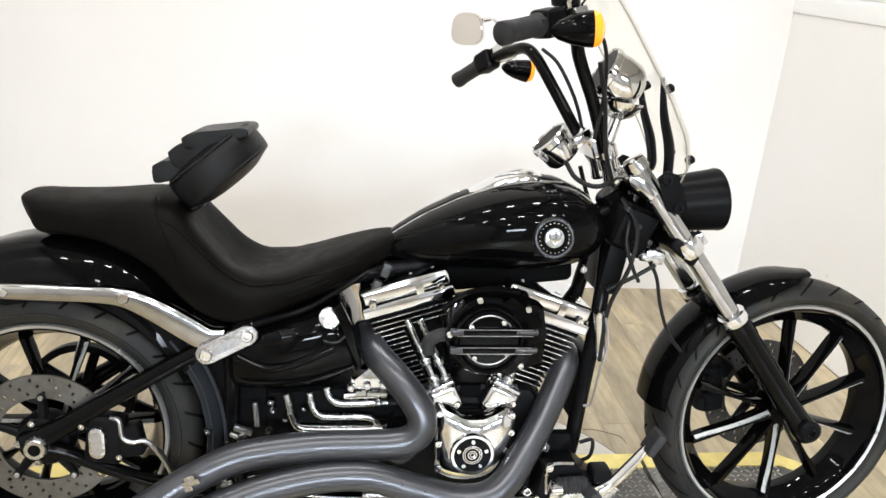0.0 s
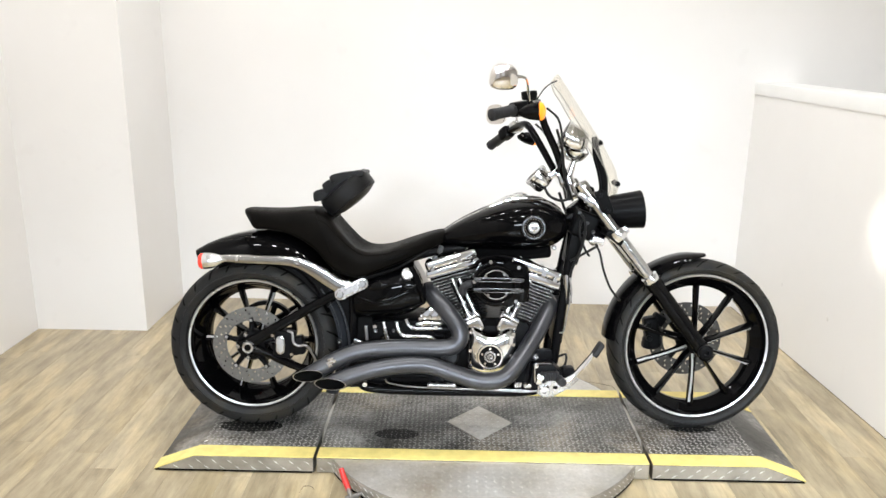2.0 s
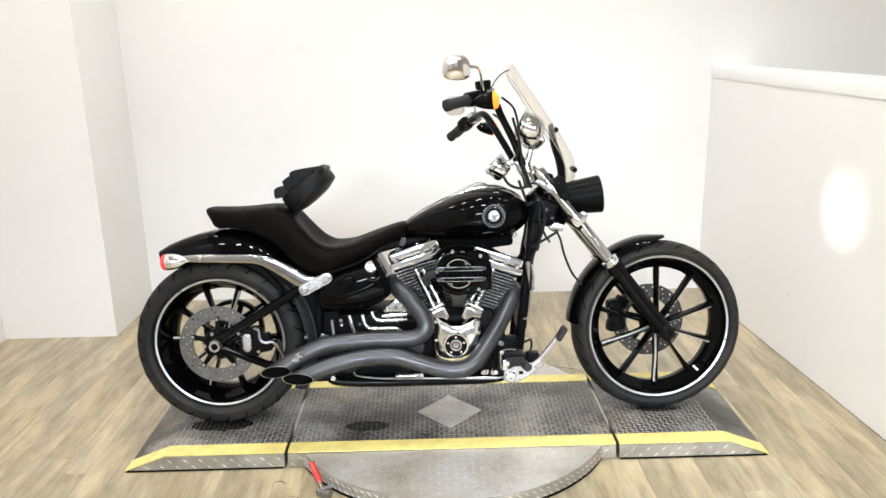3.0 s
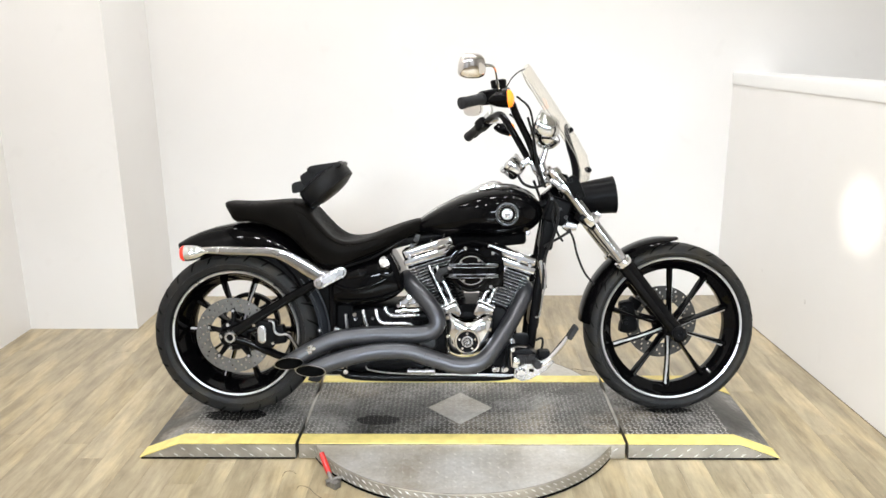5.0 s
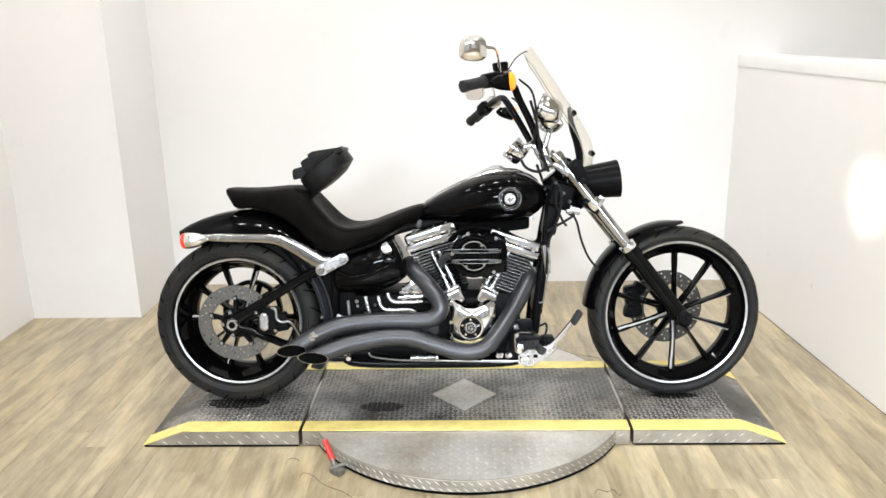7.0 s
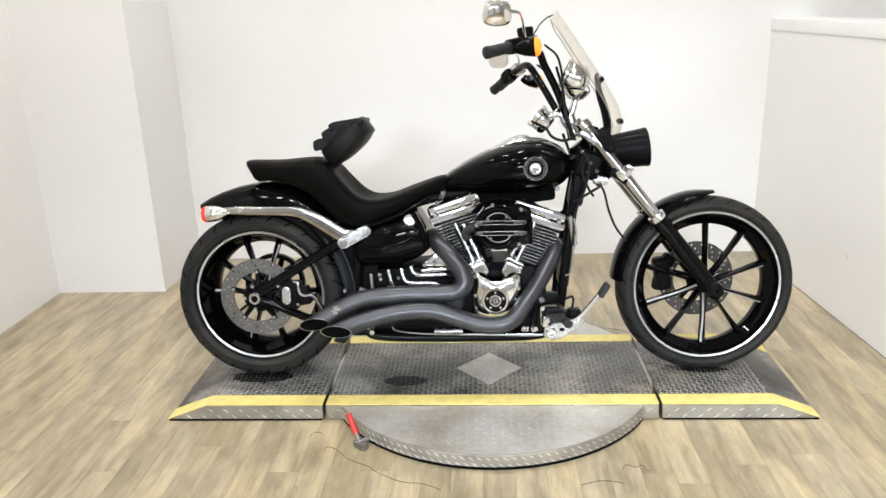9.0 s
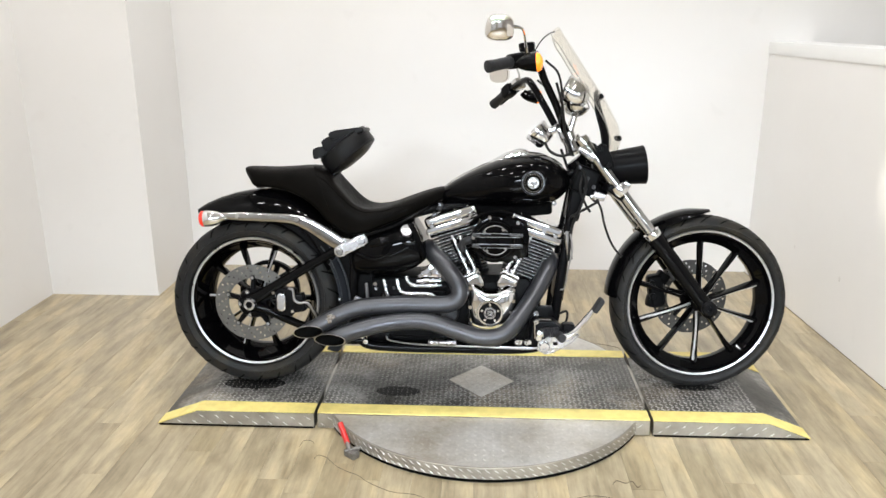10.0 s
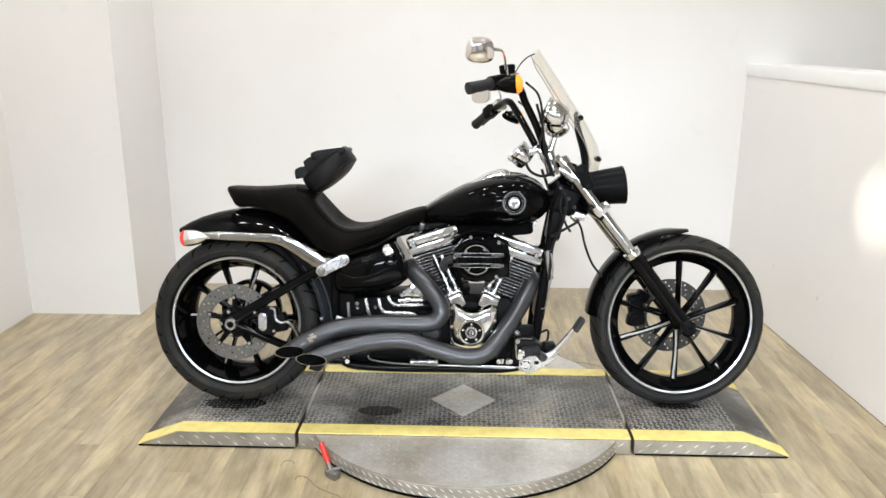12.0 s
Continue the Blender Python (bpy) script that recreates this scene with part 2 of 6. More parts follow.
# ---- mesh helpers ----
def finish(name, bm, material, angle=35):
    bmesh.ops.recalc_face_normals(bm, faces=bm.faces)
    me = bpy.data.meshes.new(name)
    bm.to_mesh(me)
    bm.free()
    me.materials.append(material)
    for p in me.polygons:
        p.use_smooth = True
    me.set_sharp_from_angle(angle=radians(angle))
    return me


def thing(name, bm, material, label, category, group="", kind="", angle=35):
    return tagged(new(name, finish(name, bm, material, angle)), label, category, group, kind)


def part(name, bm, material, parent, label="", angle=35):
    ob = new(name, finish(name, bm, material, angle))
    ob.parent = parent
    return tagged(ob, label)


def box(bm, c, size, rot=(0, 0, 0), bevel=0.0, seg=2):
    """A box with rounded edges, centred at c."""
    m = pose(*c, *rot) @ Matrix.Diagonal((*size, 1))
    v = bmesh.ops.create_cube(bm, size=1.0, matrix=m)["verts"]
    if bevel:
        es = list({e for x in v for e in x.link_edges})
        bmesh.ops.bevel(bm, geom=es, offset=bevel, segments=seg, profile=0.6, affect="EDGES")
    return bm


def basis(axis):
    a = Vector(axis).normalized()
    u = a.orthogonal().normalized()
    return a, u, a.cross(u)


def skin(bm, rings, closed=False, caps=True):
    """Quads between rings of as many points; the rings are closed loops."""
    vs = [[bm.verts.new(p) for p in r] for r in rings]
    n = len(vs[0])
    for i in range(len(vs) - (0 if closed else 1)):
        a, b = vs[i], vs[(i + 1) % len(vs)]
        for k in range(n):
            bm.faces.new((a[k], a[(k + 1) % n], b[(k + 1) % n], b[k]))
    if caps and not closed:
        bm.faces.new(vs[0][::-1])
        bm.faces.new(vs[-1])
    return bm


def lathe(bm, prof, origin, axis, seg=32, closed=False, caps=True):
    """Turns a profile of (radius, height along axis) about the axis at origin."""
    a, u, v = basis(axis)
    o = Vector(origin)
    rings = []
    for r, h in prof:
        rr = max(r, 1e-4)
        rings.append([o + a * h + u * (rr * math.cos(2 * math.pi * k / seg)) + v * (rr * math.sin(2 * math.pi * k / seg)) for k in range(seg)])
    return skin(bm, rings, closed, caps)


def rod(bm, p0, p1, r0, r1=None, seg=16, edge=0.0):
    """A round bar from p0 to p1 with its rims eased."""
    r1 = r0 if r1 is None else r1
    d = Vector(p1) - Vector(p0)
    h = d.length
    e = min(edge, h * 0.4, r0 * 0.6, r1 * 0.6)
    prof = [(r0, 0), (r1, h)] if e <= 0 else [(r0 - e, 0), (r0, e), (r1, h - e), (r1 - e, h)]
    return lathe(bm, prof, p0, d, seg)


def spline(pts, n=8):
    """Catmull-Rom through the points."""
    p = [Vector(q) for q in pts]
    p = [p[0] * 2 - p[1]] + p + [p[-1] * 2 - p[-2]]
    out = []
    for i in range(1, len(p) - 2):
        for k in range(n):
            t = k / n
            a, b, c, d = p[i - 1], p[i], p[i + 1], p[i + 2]
            out.append(0.5 * (2 * b + (c - a) * t + (2 * a - 5 * b + 4 * c - d) * t * t + (3 * b - a - 3 * c + d) * t ** 3))
    return out + [p[-2]]


def tube(bm, pts, radius, seg=12, n=8, smooth=True, caps=True, flat=1.0):
    """A bar swept along the points; radius is one number or one for each point."""
    path = spline(pts, n) if smooth else [Vector(q) for q in pts]
    m = len(path)
    if isinstance(radius, (int, float)):
        rad = [radius] * m
    else:
        rad = [float(np.interp(i / (m - 1), np.linspace(0, 1, len(radius)), radius)) for i in range(m)]
    tang = [(path[min(i + 1, m - 1)] - path[max(i - 1, 0)]).normalized() for i in range(m)]
    u = tang[0].orthogonal().normalized()
    rings = []
    for i in range(m):
        u = (u - tang[i] * u.dot(tang[i])).normalized()
        w = tang[i].cross(u)
        rings.append([path[i] + u * (rad[i] * math.cos(2 * math.pi * k / seg)) + w * (rad[i] * flat * math.sin(2 * math.pi * k / seg)) for k in range(seg)])
    return skin(bm, rings, False, caps)


def smooth_rows(rows, n):
    """Rows of numbers drawn out smoothly to n rows, by their first number."""
    r = np.array(rows, float)
    t = np.linspace(0, 1, len(r))
    out = []
    for u in np.linspace(0, 1, n):
        k = min(int(u * (len(r) - 1)), len(r) - 2)
        f = u * (len(r) - 1) - k
        a, b, c, d = r[max(k - 1, 0)], r[k], r[k + 1], r[min(k + 2, len(r) - 1)]
        out.append(0.5 * (2 * b + (c - a) * f + (2 * a - 5 * b + 4 * c - d) * f * f + (3 * b - a - 3 * c + d) * f ** 3))
    return out


def plate(bm, outline, y0, y1, bevel=0.0, seg=2):
    """A plate with an outline in x and z, from y0 to y1."""
    a = [bm.verts.new((x, y0, z)) for x, z in outline]
    b = [bm.verts.new((x, y1, z)) for x, z in outline]
    n = len(a)
    fs = [bm.faces.new(a[::-1]), bm.faces.new(b)]
    for k in range(n):
        fs.append(bm.faces.new((a[k], a[(k + 1) % n], b[(k + 1) % n], b[k])))
    if bevel:
        es = list({e for f in fs[:2] for e in f.edges})
        bmesh.ops.bevel(bm, geom=es, offset=bevel, segments=seg, profile=0.6, affect="EDGES")
    return bm


def slab(bm, outline, z0, z1, bevel=0.0):
    """A slab with an outline in x and y, from z0 to z1."""
    a = [bm.verts.new((x, y, z0)) for x, y in outline]
    b = [bm.verts.new((x, y, z1)) for x, y in outline]
    n = len(a)
    fs = [bm.faces.new(a[::-1]), bm.faces.new(b)]
    for k in range(n):
        fs.append(bm.faces.new((a[k], a[(k + 1) % n], b[(k + 1) % n], b[k])))
    if bevel:
        es = list({e for f in fs[:2] for e in f.edges})
        bmesh.ops.bevel(bm, geom=es, offset=bevel, segments=2, profile=0.6, affect="EDGES")
    return bm


def block(name, lo, hi, material, label, category="wall"):
    bm = bmesh.new()
    c = [(a + b) / 2 for a, b in zip(lo, hi)]
    box(bm, c, [b - a for a, b in zip(lo, hi)])
    return thing(name, bm, material, label, category, kind="structure")


def oval(rx, rz, n=24, power=2.0):
    """A closed outline, rounder or squarer by its power."""
    out = []
    for k in range(n):
        a = 2 * math.pi * k / n
        c, s = math.cos(a), math.sin(a)
        out.append((math.copysign(abs(c) ** (2 / power), c) * rx, math.copysign(abs(s) ** (2 / power), s) * rz))
    return out


# ---- the room ----
block("wall_north", (-2.5, 1.6, 0), (4.6, 1.75, CEIL), M["wall"], "smooth white painted back wall of the bay")
block("wall_chase", (-2.29, 1.045, 0), (-1.705, 1.6, CEIL), M["wall"], "white boxed-out wall section jutting from the back wall")
block("wall_west", (-2.45, -1.6, 0), (-2.29, 1.6, CEIL), M["wall"], "smooth white painted side wall")
block("wall_south_west", (-2.45, -6.5, 0), (-2.29, -1.6, CEIL), M["wall"], "plain white side wall of the showroom")
bm = bmesh.new()
edges = [-2.45] + [wx + s * 0.65 for wx in WINDOWS for s in (-1, 1)] + [4.6]
for x0, x1 in zip(edges[::2], edges[1::2]):
    box(bm, ((x0 + x1) / 2, -6.575, CEIL / 2), (x1 - x0, 0.15, CEIL))
for wx in WINDOWS:
    box(bm, (wx, -6.575, 0.06), (1.3, 0.148, 0.12))
    box(bm, (wx, -6.575, (2.5 + CEIL) / 2), (1.3, 0.148, CEIL - 2.5))
thing("wall_south", bm, M["dim"], "unseen showroom wall, greyed to darken reflections, with tall window openings", "wall", kind="structure")
# unseen wall, greyed so that less light comes back from the east
block("wall_far_east", (4.6, -6.65, 0), (4.75, 1.75, CEIL), M["dim"], "unseen wall beyond the half wall, greyed to send back less light")
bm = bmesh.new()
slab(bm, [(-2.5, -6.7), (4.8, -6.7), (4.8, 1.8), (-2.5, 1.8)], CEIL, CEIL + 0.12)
thing("ceiling", bm, M["ceiling"], "unseen ceiling, its tone set for reflections", "ceiling", kind="structure")
bm = bmesh.new()
slab(bm, [(1.572, 1.6), (1.66, -0.1), (1.745, -1.9), (1.865, -1.894), (1.78, -0.1), (1.692, 1.6)], 0, 1.243)
half_wall = thing("wall_east", bm, M["wall"], "white painted half-height partition with a capped top", "wall", kind="structure")
bm = bmesh.new()
slab(bm, [(1.566, 1.6), (1.654, -0.1), (1.739, -1.92), (1.96, -1.913), (1.875, -0.1), (1.787, 1.6)], 1.243, 1.307, 0.004)
part("cap_board", bm, M["trim"], half_wall, "painted white cap board with a shadow line under it")


bm = bmesh.new()
slab(bm, [(1.5695, 1.598), (1.6575, -0.1), (1.7425, -1.9), (1.746, -1.9), (1.661, -0.1), (1.573, 1.598)], 0.0002, 0.0022)
part("floor_gap", bm, M["subfloor"], half_wall, "thin dark joint along the floor")
for my, mz, r in ((1.016, 0.326, 0.009), (0.56, 0.311, 0.012)):
    bm = bmesh.new()
    mx = 1.572 + (1.6 - my) * 0.173 / 3.5
    pts = [(0.8 * r * (1 + 0.5 * noise.noise((k * 0.7, my, 3))) * math.cos(k * math.pi / 8), r * (1 + 0.5 * noise.noise((k * 0.9, mz, 9))) * math.sin(k * math.pi / 8)) for k in range(16)]
    skin(bm, [[Vector((mx - d, my + a, mz + b)) for a, b in pts] for d in (0.0004, 0.0012)])
    part("scuff", bm, M["scuff"], half_wall, "faint grey scuff on the paint")


# ---- the floor planks ----
PW, PL = 0.1, 1.22


def plank_mesh(length):
    bm = bmesh.new()
    box(bm, (0, 0, -0.006), (PW - 0.0003, length - 0.0003, 0.012), bevel=0.0005, seg=1)
    return finish("plank", bm, M["wood"])


bm = bmesh.new()
slab(bm, [(-2.5, -6.7), (4.8, -6.7), (4.8, 1.8), (-2.5, 1.8)], -0.1, -0.012)
floor = thing("floor", bm, M["subfloor"], "pale oak plank floor with dirt-dark joints", "floor", kind="structure")
whole = plank_mesh(PL)
rest = bmesh.new()
col = 0
x = -2.29 + PW / 2
while x < 4.7:
    y = 1.6 - random.uniform(0.1, 1.1)
    y0, first = 1.62, True
    while y0 > -6.6:
        y1 = y if first else max(y0 - PL, -6.64)
        first = False
        cy = (y0 + y1) / 2
        if x < 1.9 and cy > -2.7:
            data = whole if abs(y0 - y1 - PL) < 0.01 else plank_mesh(y0 - y1)
            ob = new("plank", data)
            ob.parent = floor
            ob.location = (x, cy, 0)
        else:
            box(rest, (x, cy, -0.006), (PW - 0.0012, abs(y0 - y1) - 0.0012, 0.012))
        y0 = y1
    x += PW
part("plank_field", rest, M["wood"], floor, "pale oak planks farther off")["kind"] = "stuff"


# ---- the turntable platform ----
HP = 0.06
XL, XR, YF, YB = -0.565, 0.637, -0.302, 0.29
TC = (0.04, 0.0)
TR = 0.622


def tread(bm, c, along, normal, length=0.026, width=0.0065, height=0.0016):
    """One raised lens-shaped bar of tread plate."""
    a, n = Vector(along).normalized(), Vector(normal).normalized()
    w = n.cross(a)
    o = Vector(c)
    p = [bm.verts.new(q) for q in (o - a * length / 2, o + w * width / 2, o + a * length / 2, o - w * width / 2,
                                   o - a * length * 0.22 + n * height, o + a * length * 0.22 + n * height)]
    for f in ((0, 3, 4), (3, 2, 5), (3, 5, 4), (2, 1, 5), (1, 0, 4), (1, 4, 5)):
        bm.faces.new([p[i] for i in f])


def tread_top(name, parent, x0, x1, y0, y1, z, step, keep, material, size=0.024, height=0.0016):
    bm = bmesh.new()
    i = 0
    x = x0 + step / 2
    while x < x1:
        j = 0
        y = y0 + step / 2
        while y < y1:
            if keep(x, y):
                s = 1 if (i + j) % 2 else -1
                tread(bm, (x, y, z(x)), (1, s, 0), (0, 0, 1), size, size * 0.27, height)
            y += step
            j += 1
        x += step
        i += 1
    ob = part(name, bm, material, parent, angle=20)
    ob["kind"] = "stuff"
    return ob


def tread_side(name, parent, x0, x1, y, top):
    """Two rows of slanting bars on an upright edge that faces -y."""
    bm = bmesh.new()
    x, i = x0 + 0.02, 0
    while x < x1 - 0.015:
        for k, z in enumerate((0.016, 0.04)):
            xx = x + 0.028 * (k % 2)
            if z + 0.012 < top(xx) and xx < x1 - 0.012:
                tread(bm, (xx, y, z), (1, 0, -0.7 if xx < 0.04 else 0.7), (0, -1, 0), 0.026, 0.0042, 0.0013)
        x += 0.056
    ob = part(name, bm, M["side_bar"], parent, "bright raised bars of the tread plate", angle=20)
    ob["kind"] = "stuff"


def stripe(parent, pts, y0, y1):
    """A band of yellow tape along a line of (x, z), from y0 to y1."""
    bm = bmesh.new()
    up = [(x, z + 0.0042) for x, z in pts]
    lo = [(x, z + 0.0004) for x, z in pts][::-1]
    plate(bm, up + lo, y0, y1)
    part("yellow_stripe", bm, M["yellow"], parent, "scuffed yellow safety tape")


bm = bmesh.new()
lathe(bm, [(TR - 0.005, 0.012), (TR - 0.005, HP - 0.007), (TR - 0.007, HP - 0.005)], (*TC, 0), (0, 0, 1), 96)
table = thing("turntable", bm, M["bright"], "round aluminium tread-plate turntable with a dark worn deck across it", "turntable")
bm = bmesh.new()
lathe(bm, [(TR - 0.004, 0.011), (TR, 0.014), (TR, HP - 0.007), (TR - 0.002, HP - 0.0048), (TR - 0.006, HP - 0.0046), (TR - 0.006, 0.011)], (*TC, 0), (0, 0, 1), 96, closed=True)
part("rim_band", bm, M["edge"], table, "dull grey tread-plate band round the rim")
# near-black ring that draws the shadow line under the rim
bm = bmesh.new()
lathe(bm, [(TR - 0.003, 0.0005), (TR - 0.003, 0.0112)], (*TC, 0), (0, 0, 1), 64)
part("base_shadow", bm, M["hole"], table)
bm = bmesh.new()
for k in range(-33, 34):
    for j, z in enumerate((0.02, 0.043)):
        a = radians(-90 + 2.6 * k + 1.3 * j)
        n = Vector((math.cos(a), math.sin(a), 0))
        tread(bm, Vector((*TC, z)) + n * (TR + 0.0001), Vector((-n.y, n.x, -0.7)), n, 0.026, 0.0042, 0.0013)
ob = part("edge_tread", bm, M["side_bar"], table, "bright raised bars round the rim", angle=20)
ob["kind"] = "stuff"
tread_top("tread", table, -0.6, 0.68, -0.62, -0.33, lambda x: HP - 0.005, 0.03,
          lambda x, y: (x - TC[0]) ** 2 + y ** 2 < (TR - 0.02) ** 2, M["bright"], 0.016, 0.0009)
bm = bmesh.new()
box(bm, ((XL + XR) / 2, (YF + YB) / 2, HP / 2 + 0.002), (XR - XL - 0.012, YB - YF, HP - 0.004), bevel=0.002)
deck = part("deck", bm, M["plate"], table, "dark worn tread-plate deck")
front = bmesh.new()
box(front, ((XL + XR) / 2, YF - 0.0015, 0.03), (XR - XL - 0.012, 0.002, 0.054), bevel=0.0006)
part("edge_plate", front, M["edge"], table, "bright tread-plate edge")
tread_side("edge_tread", table, XL + 0.004, -0.47, YF - 0.0026, lambda x: HP)
tread_side("edge_tread", table, 0.55, XR - 0.004, YF - 0.0026, lambda x: HP)
diamond = lambda x, y: abs(x - 0.033) / 0.128 + abs(y + 0.015) / 0.138 < 1.0
tread_top("deck_tread", table, XL + 0.01, XR - 0.01, YF + 0.075, YB - 0.06, lambda x: HP, 0.0185,
          lambda x, y: not diamond(x, y), M["worn_bar"], 0.021)
stripe(table, [(XL + 0.006, HP), (XR - 0.006, HP)], YF - 0.002, YF + 0.068)
stripe(table, [(XL + 0.006, HP), (XR - 0.006, HP)], YB - 0.062, YB)
bm = bmesh.new()
slab(bm, [(-0.095, -0.015), (0.033, -0.153), (0.161, -0.015), (0.033, 0.123)], HP, HP + 0.003, 0.001)
part("diamond_plate", bm, M["bright"], table, "bright square tread-plate cover set cornerwise")
tread_top("diamond_tread", table, -0.1, 0.16, -0.15, 0.125, lambda x: HP + 0.003, 0.0215,
          lambda x, y: abs(x - 0.033) / 0.12 + abs(y + 0.015) / 0.13 < 0.93, M["side_bar"], 0.021)
bm = bmesh.new()
slab(bm, [(-0.285 + (0.085 + 0.02 * noise.noise((k * 0.7, 1, 2))) * math.cos(k * math.pi / 14),
           -0.118 + (0.038 + 0.012 * noise.noise((k * 0.9, 5, 2))) * math.sin(k * math.pi / 14)) for k in range(28)], HP + 0.0004, HP + 0.0012)
part("oil_stain", bm, M["stain"], table, "dark oil stain")


# tyre dressing smear whose black also carries the tyre's contact shadow
def tyre_stain_shadow(parent, cx, cy, lx, ly, seed):
    bm = bmesh.new()
    slab(bm, [(cx + lx * (1 + 0.35 * noise.noise((k * 0.6, seed, 2))) * math.cos(k * math.pi / 18), cy + ly * (1 + 0.45 * noise.noise((k * 0.8, seed, 7))) * math.sin(k * math.pi / 18)) for k in range(36)], HP + 0.0004, HP + 0.0011)
    part("tyre_stain_shadow", bm, M["stain"], parent, "dark smear of tyre dressing with the tyre's contact shadow in it")


def ramp_thing(x_in, x_knee, x_out):
    """An end piece: flat from the deck to the knee, then sloping to the floor."""
    s = 1 if x_out > x_in else -1
    top = lambda x: HP if (x - x_knee) * s <= 0 else max(0.004, HP * (x_out - x) / (x_out - x_knee))
    prof = [(x_in, 0), (x_in, HP), (x_knee, HP), (x_out, 0.004), (x_out, 0)]
    bm = bmesh.new()
    plate(bm, prof, YF, YB, 0.0015)
    ob = thing("ramp", bm, M["plate"], "dark worn tread-plate end ramp edged with yellow tape", "ramp", "turntable ramps")
    bm = bmesh.new()
    inset = [(x_in + 0.002 * s, 0.0065), (x_in + 0.002 * s, HP - 0.003), (x_knee, HP - 0.003), (x_out - 0.018 * s, 0.0075), (x_out - 0.018 * s, 0.0065)]
    plate(bm, inset, YF - 0.0025, YF - 0.0005)
    part("edge_plate", bm, M["edge"], ob, "bright tread-plate edge")
    a, b = sorted((x_in, x_out))
    # near-black strip that draws the shadow gap between ramp and floor
    bm = bmesh.new()
    box(bm, ((a + b) / 2, YF - 0.002, 0.0032), (b - a - 0.01, 0.006, 0.006), bevel=0.001)
    part("shadow_strip", bm, M["hole"], ob, "black strip for the shadow gap under the edge")
    tread_side("edge_tread", ob, a + 0.004, b - 0.004, YF - 0.0028, top)
    tread_top("tread", ob, *sorted((x_in + 0.006 * s, x_knee)), YF + 0.075, YB - 0.06, top, 0.0185, lambda x, y: True, M["worn_bar"], 0.021)
    line = [(x_in, HP), (x_knee, HP), (x_out, 0.004)]
    stripe(ob, line, YF - 0.0035, YF + 0.068)
    stripe(ob, line, YB - 0.062, YB)
    return ob


tyre_stain_shadow(ramp_thing(XL - 0.006, -1.0, -1.15), -0.85, -0.075, 0.12, 0.05, 3)
tyre_stain_shadow(ramp_thing(XR + 0.006, 1.045, 1.192), 0.86, -0.035, 0.09, 0.025, 8)

# locking lever beside the turntable
bm = bmesh.new()
box(bm, (-0.405, -0.487, 0.012), (0.05, 0.03, 0.024), (0, 0, -40), 0.005)
rod(bm, (-0.43, -0.49, 0.02), (-0.38, -0.46, 0.02), 0.008, edge=0.002)
rod(bm, (-0.412, -0.48, 0.022), (-0.428, -0.455, 0.045), 0.008, edge=0.002)
lever = thing("locking_lever", bm, M["casting"], "cast clamp lever with a red grip beside the turntable", "lever")
bm = bmesh.new()
tube(bm, [(-0.422, -0.462, 0.035), (-0.436, -0.445, 0.06), (-0.452, -0.43, 0.098)], [0.0095, 0.0105, 0.009], 12)
part("grip", bm, M["red_grip"], lever, "red rubber grip")

# thin stray wires on the floor
for pts in ([(-0.597, -0.433), (-0.591, -0.395), (-0.567, -0.391), (-0.551, -0.409)],
            [(-0.53, -0.507), (-0.521, -0.485), (-0.489, -0.498), (-0.45, -0.545), (-0.406, -0.577), (-0.365, -0.599), (-0.331, -0.633), (-0.251, -0.682), (-0.177, -0.694), (-0.121, -0.725)],
            [(0.454, -0.61), (0.47, -0.588), (0.496, -0.601), (0.519, -0.59), (0.529, -0.621), (0.542, -0.613)],
            [(0.313, -0.698), (0.371, -0.676), (0.427, -0.68), (0.445, -0.693)],
            [(0.539, 0.503), (0.569, 0.503), (0.615, 0.484), (0.651, 0.462), (0.658, 0.421)]):
    bm = bmesh.new()
    tube(bm, [(a, b, 0.001) for a, b in pts], 0.0008, 6)
    thing("stray_wire", bm, M["wire"], "thin dark stray wire lying on the floor", "wire", "stray wires")


# ---- the motorcycle, in its own frame: x ahead, y to its left, z up from the tyres' contact ----
LEAN = 7.5
bike = new("motorcycle")
bike.empty_display_size = 0.1
bike.matrix_world = pose(0, 0, HP + 0.002, -LEAN, 0, 0)
tagged(bike, "black cruiser motorcycle with chrome trim leaning on the turntable deck", "motorcycle")


def twin(ob, m):
    """Another part on the same mesh, at the pose m in its parent's frame."""
    o = new(ob.name.split(".")[0], ob.data)
    o.parent = ob.parent
    o.matrix_basis = m
    if "label" in ob:
        tagged(o, ob["label"])
    return o


def bolt(parent, p, axis=(0, -1, 0), r=0.009, h=0.007, material="chrome", sides=16, label=""):
    bm = bmesh.new()
    lathe(bm, [(r, 0), (r, h * 0.6), (r * 0.8, h), (r * 0.45, h), (r * 0.4, h * 0.6)], p, axis, sides)
    return part("bolt", bm, M[material], parent, label)


# -- wheels --
def tyre_profile(R, rb, w):
    d = R - rb
    flat = w > 0.1
    half = [(rb, 0.80), (rb + 0.006, 0.93), (rb + d * 0.3, 1.0), (rb + d * 0.33, 1.0), (rb + d * 0.345, 1.022), (rb + d * 0.375, 1.02), (rb + d * 0.39, 0.994), (rb + d * 0.5, 0.975), (R - d * 0.36, 0.96 if flat else 0.91), (R - d * 0.22, 0.915 if flat else 0.8),
            (R - d * 0.11, 0.82 if flat else 0.62), (R - d * 0.04, 0.62 if flat else 0.4), (R - d * 0.008, 0.33 if flat else 0.2)]
    return [(r, -w * k) for r, k in half] + [(R, 0)] + [(r, w * k) for r, k in half[::-1]]


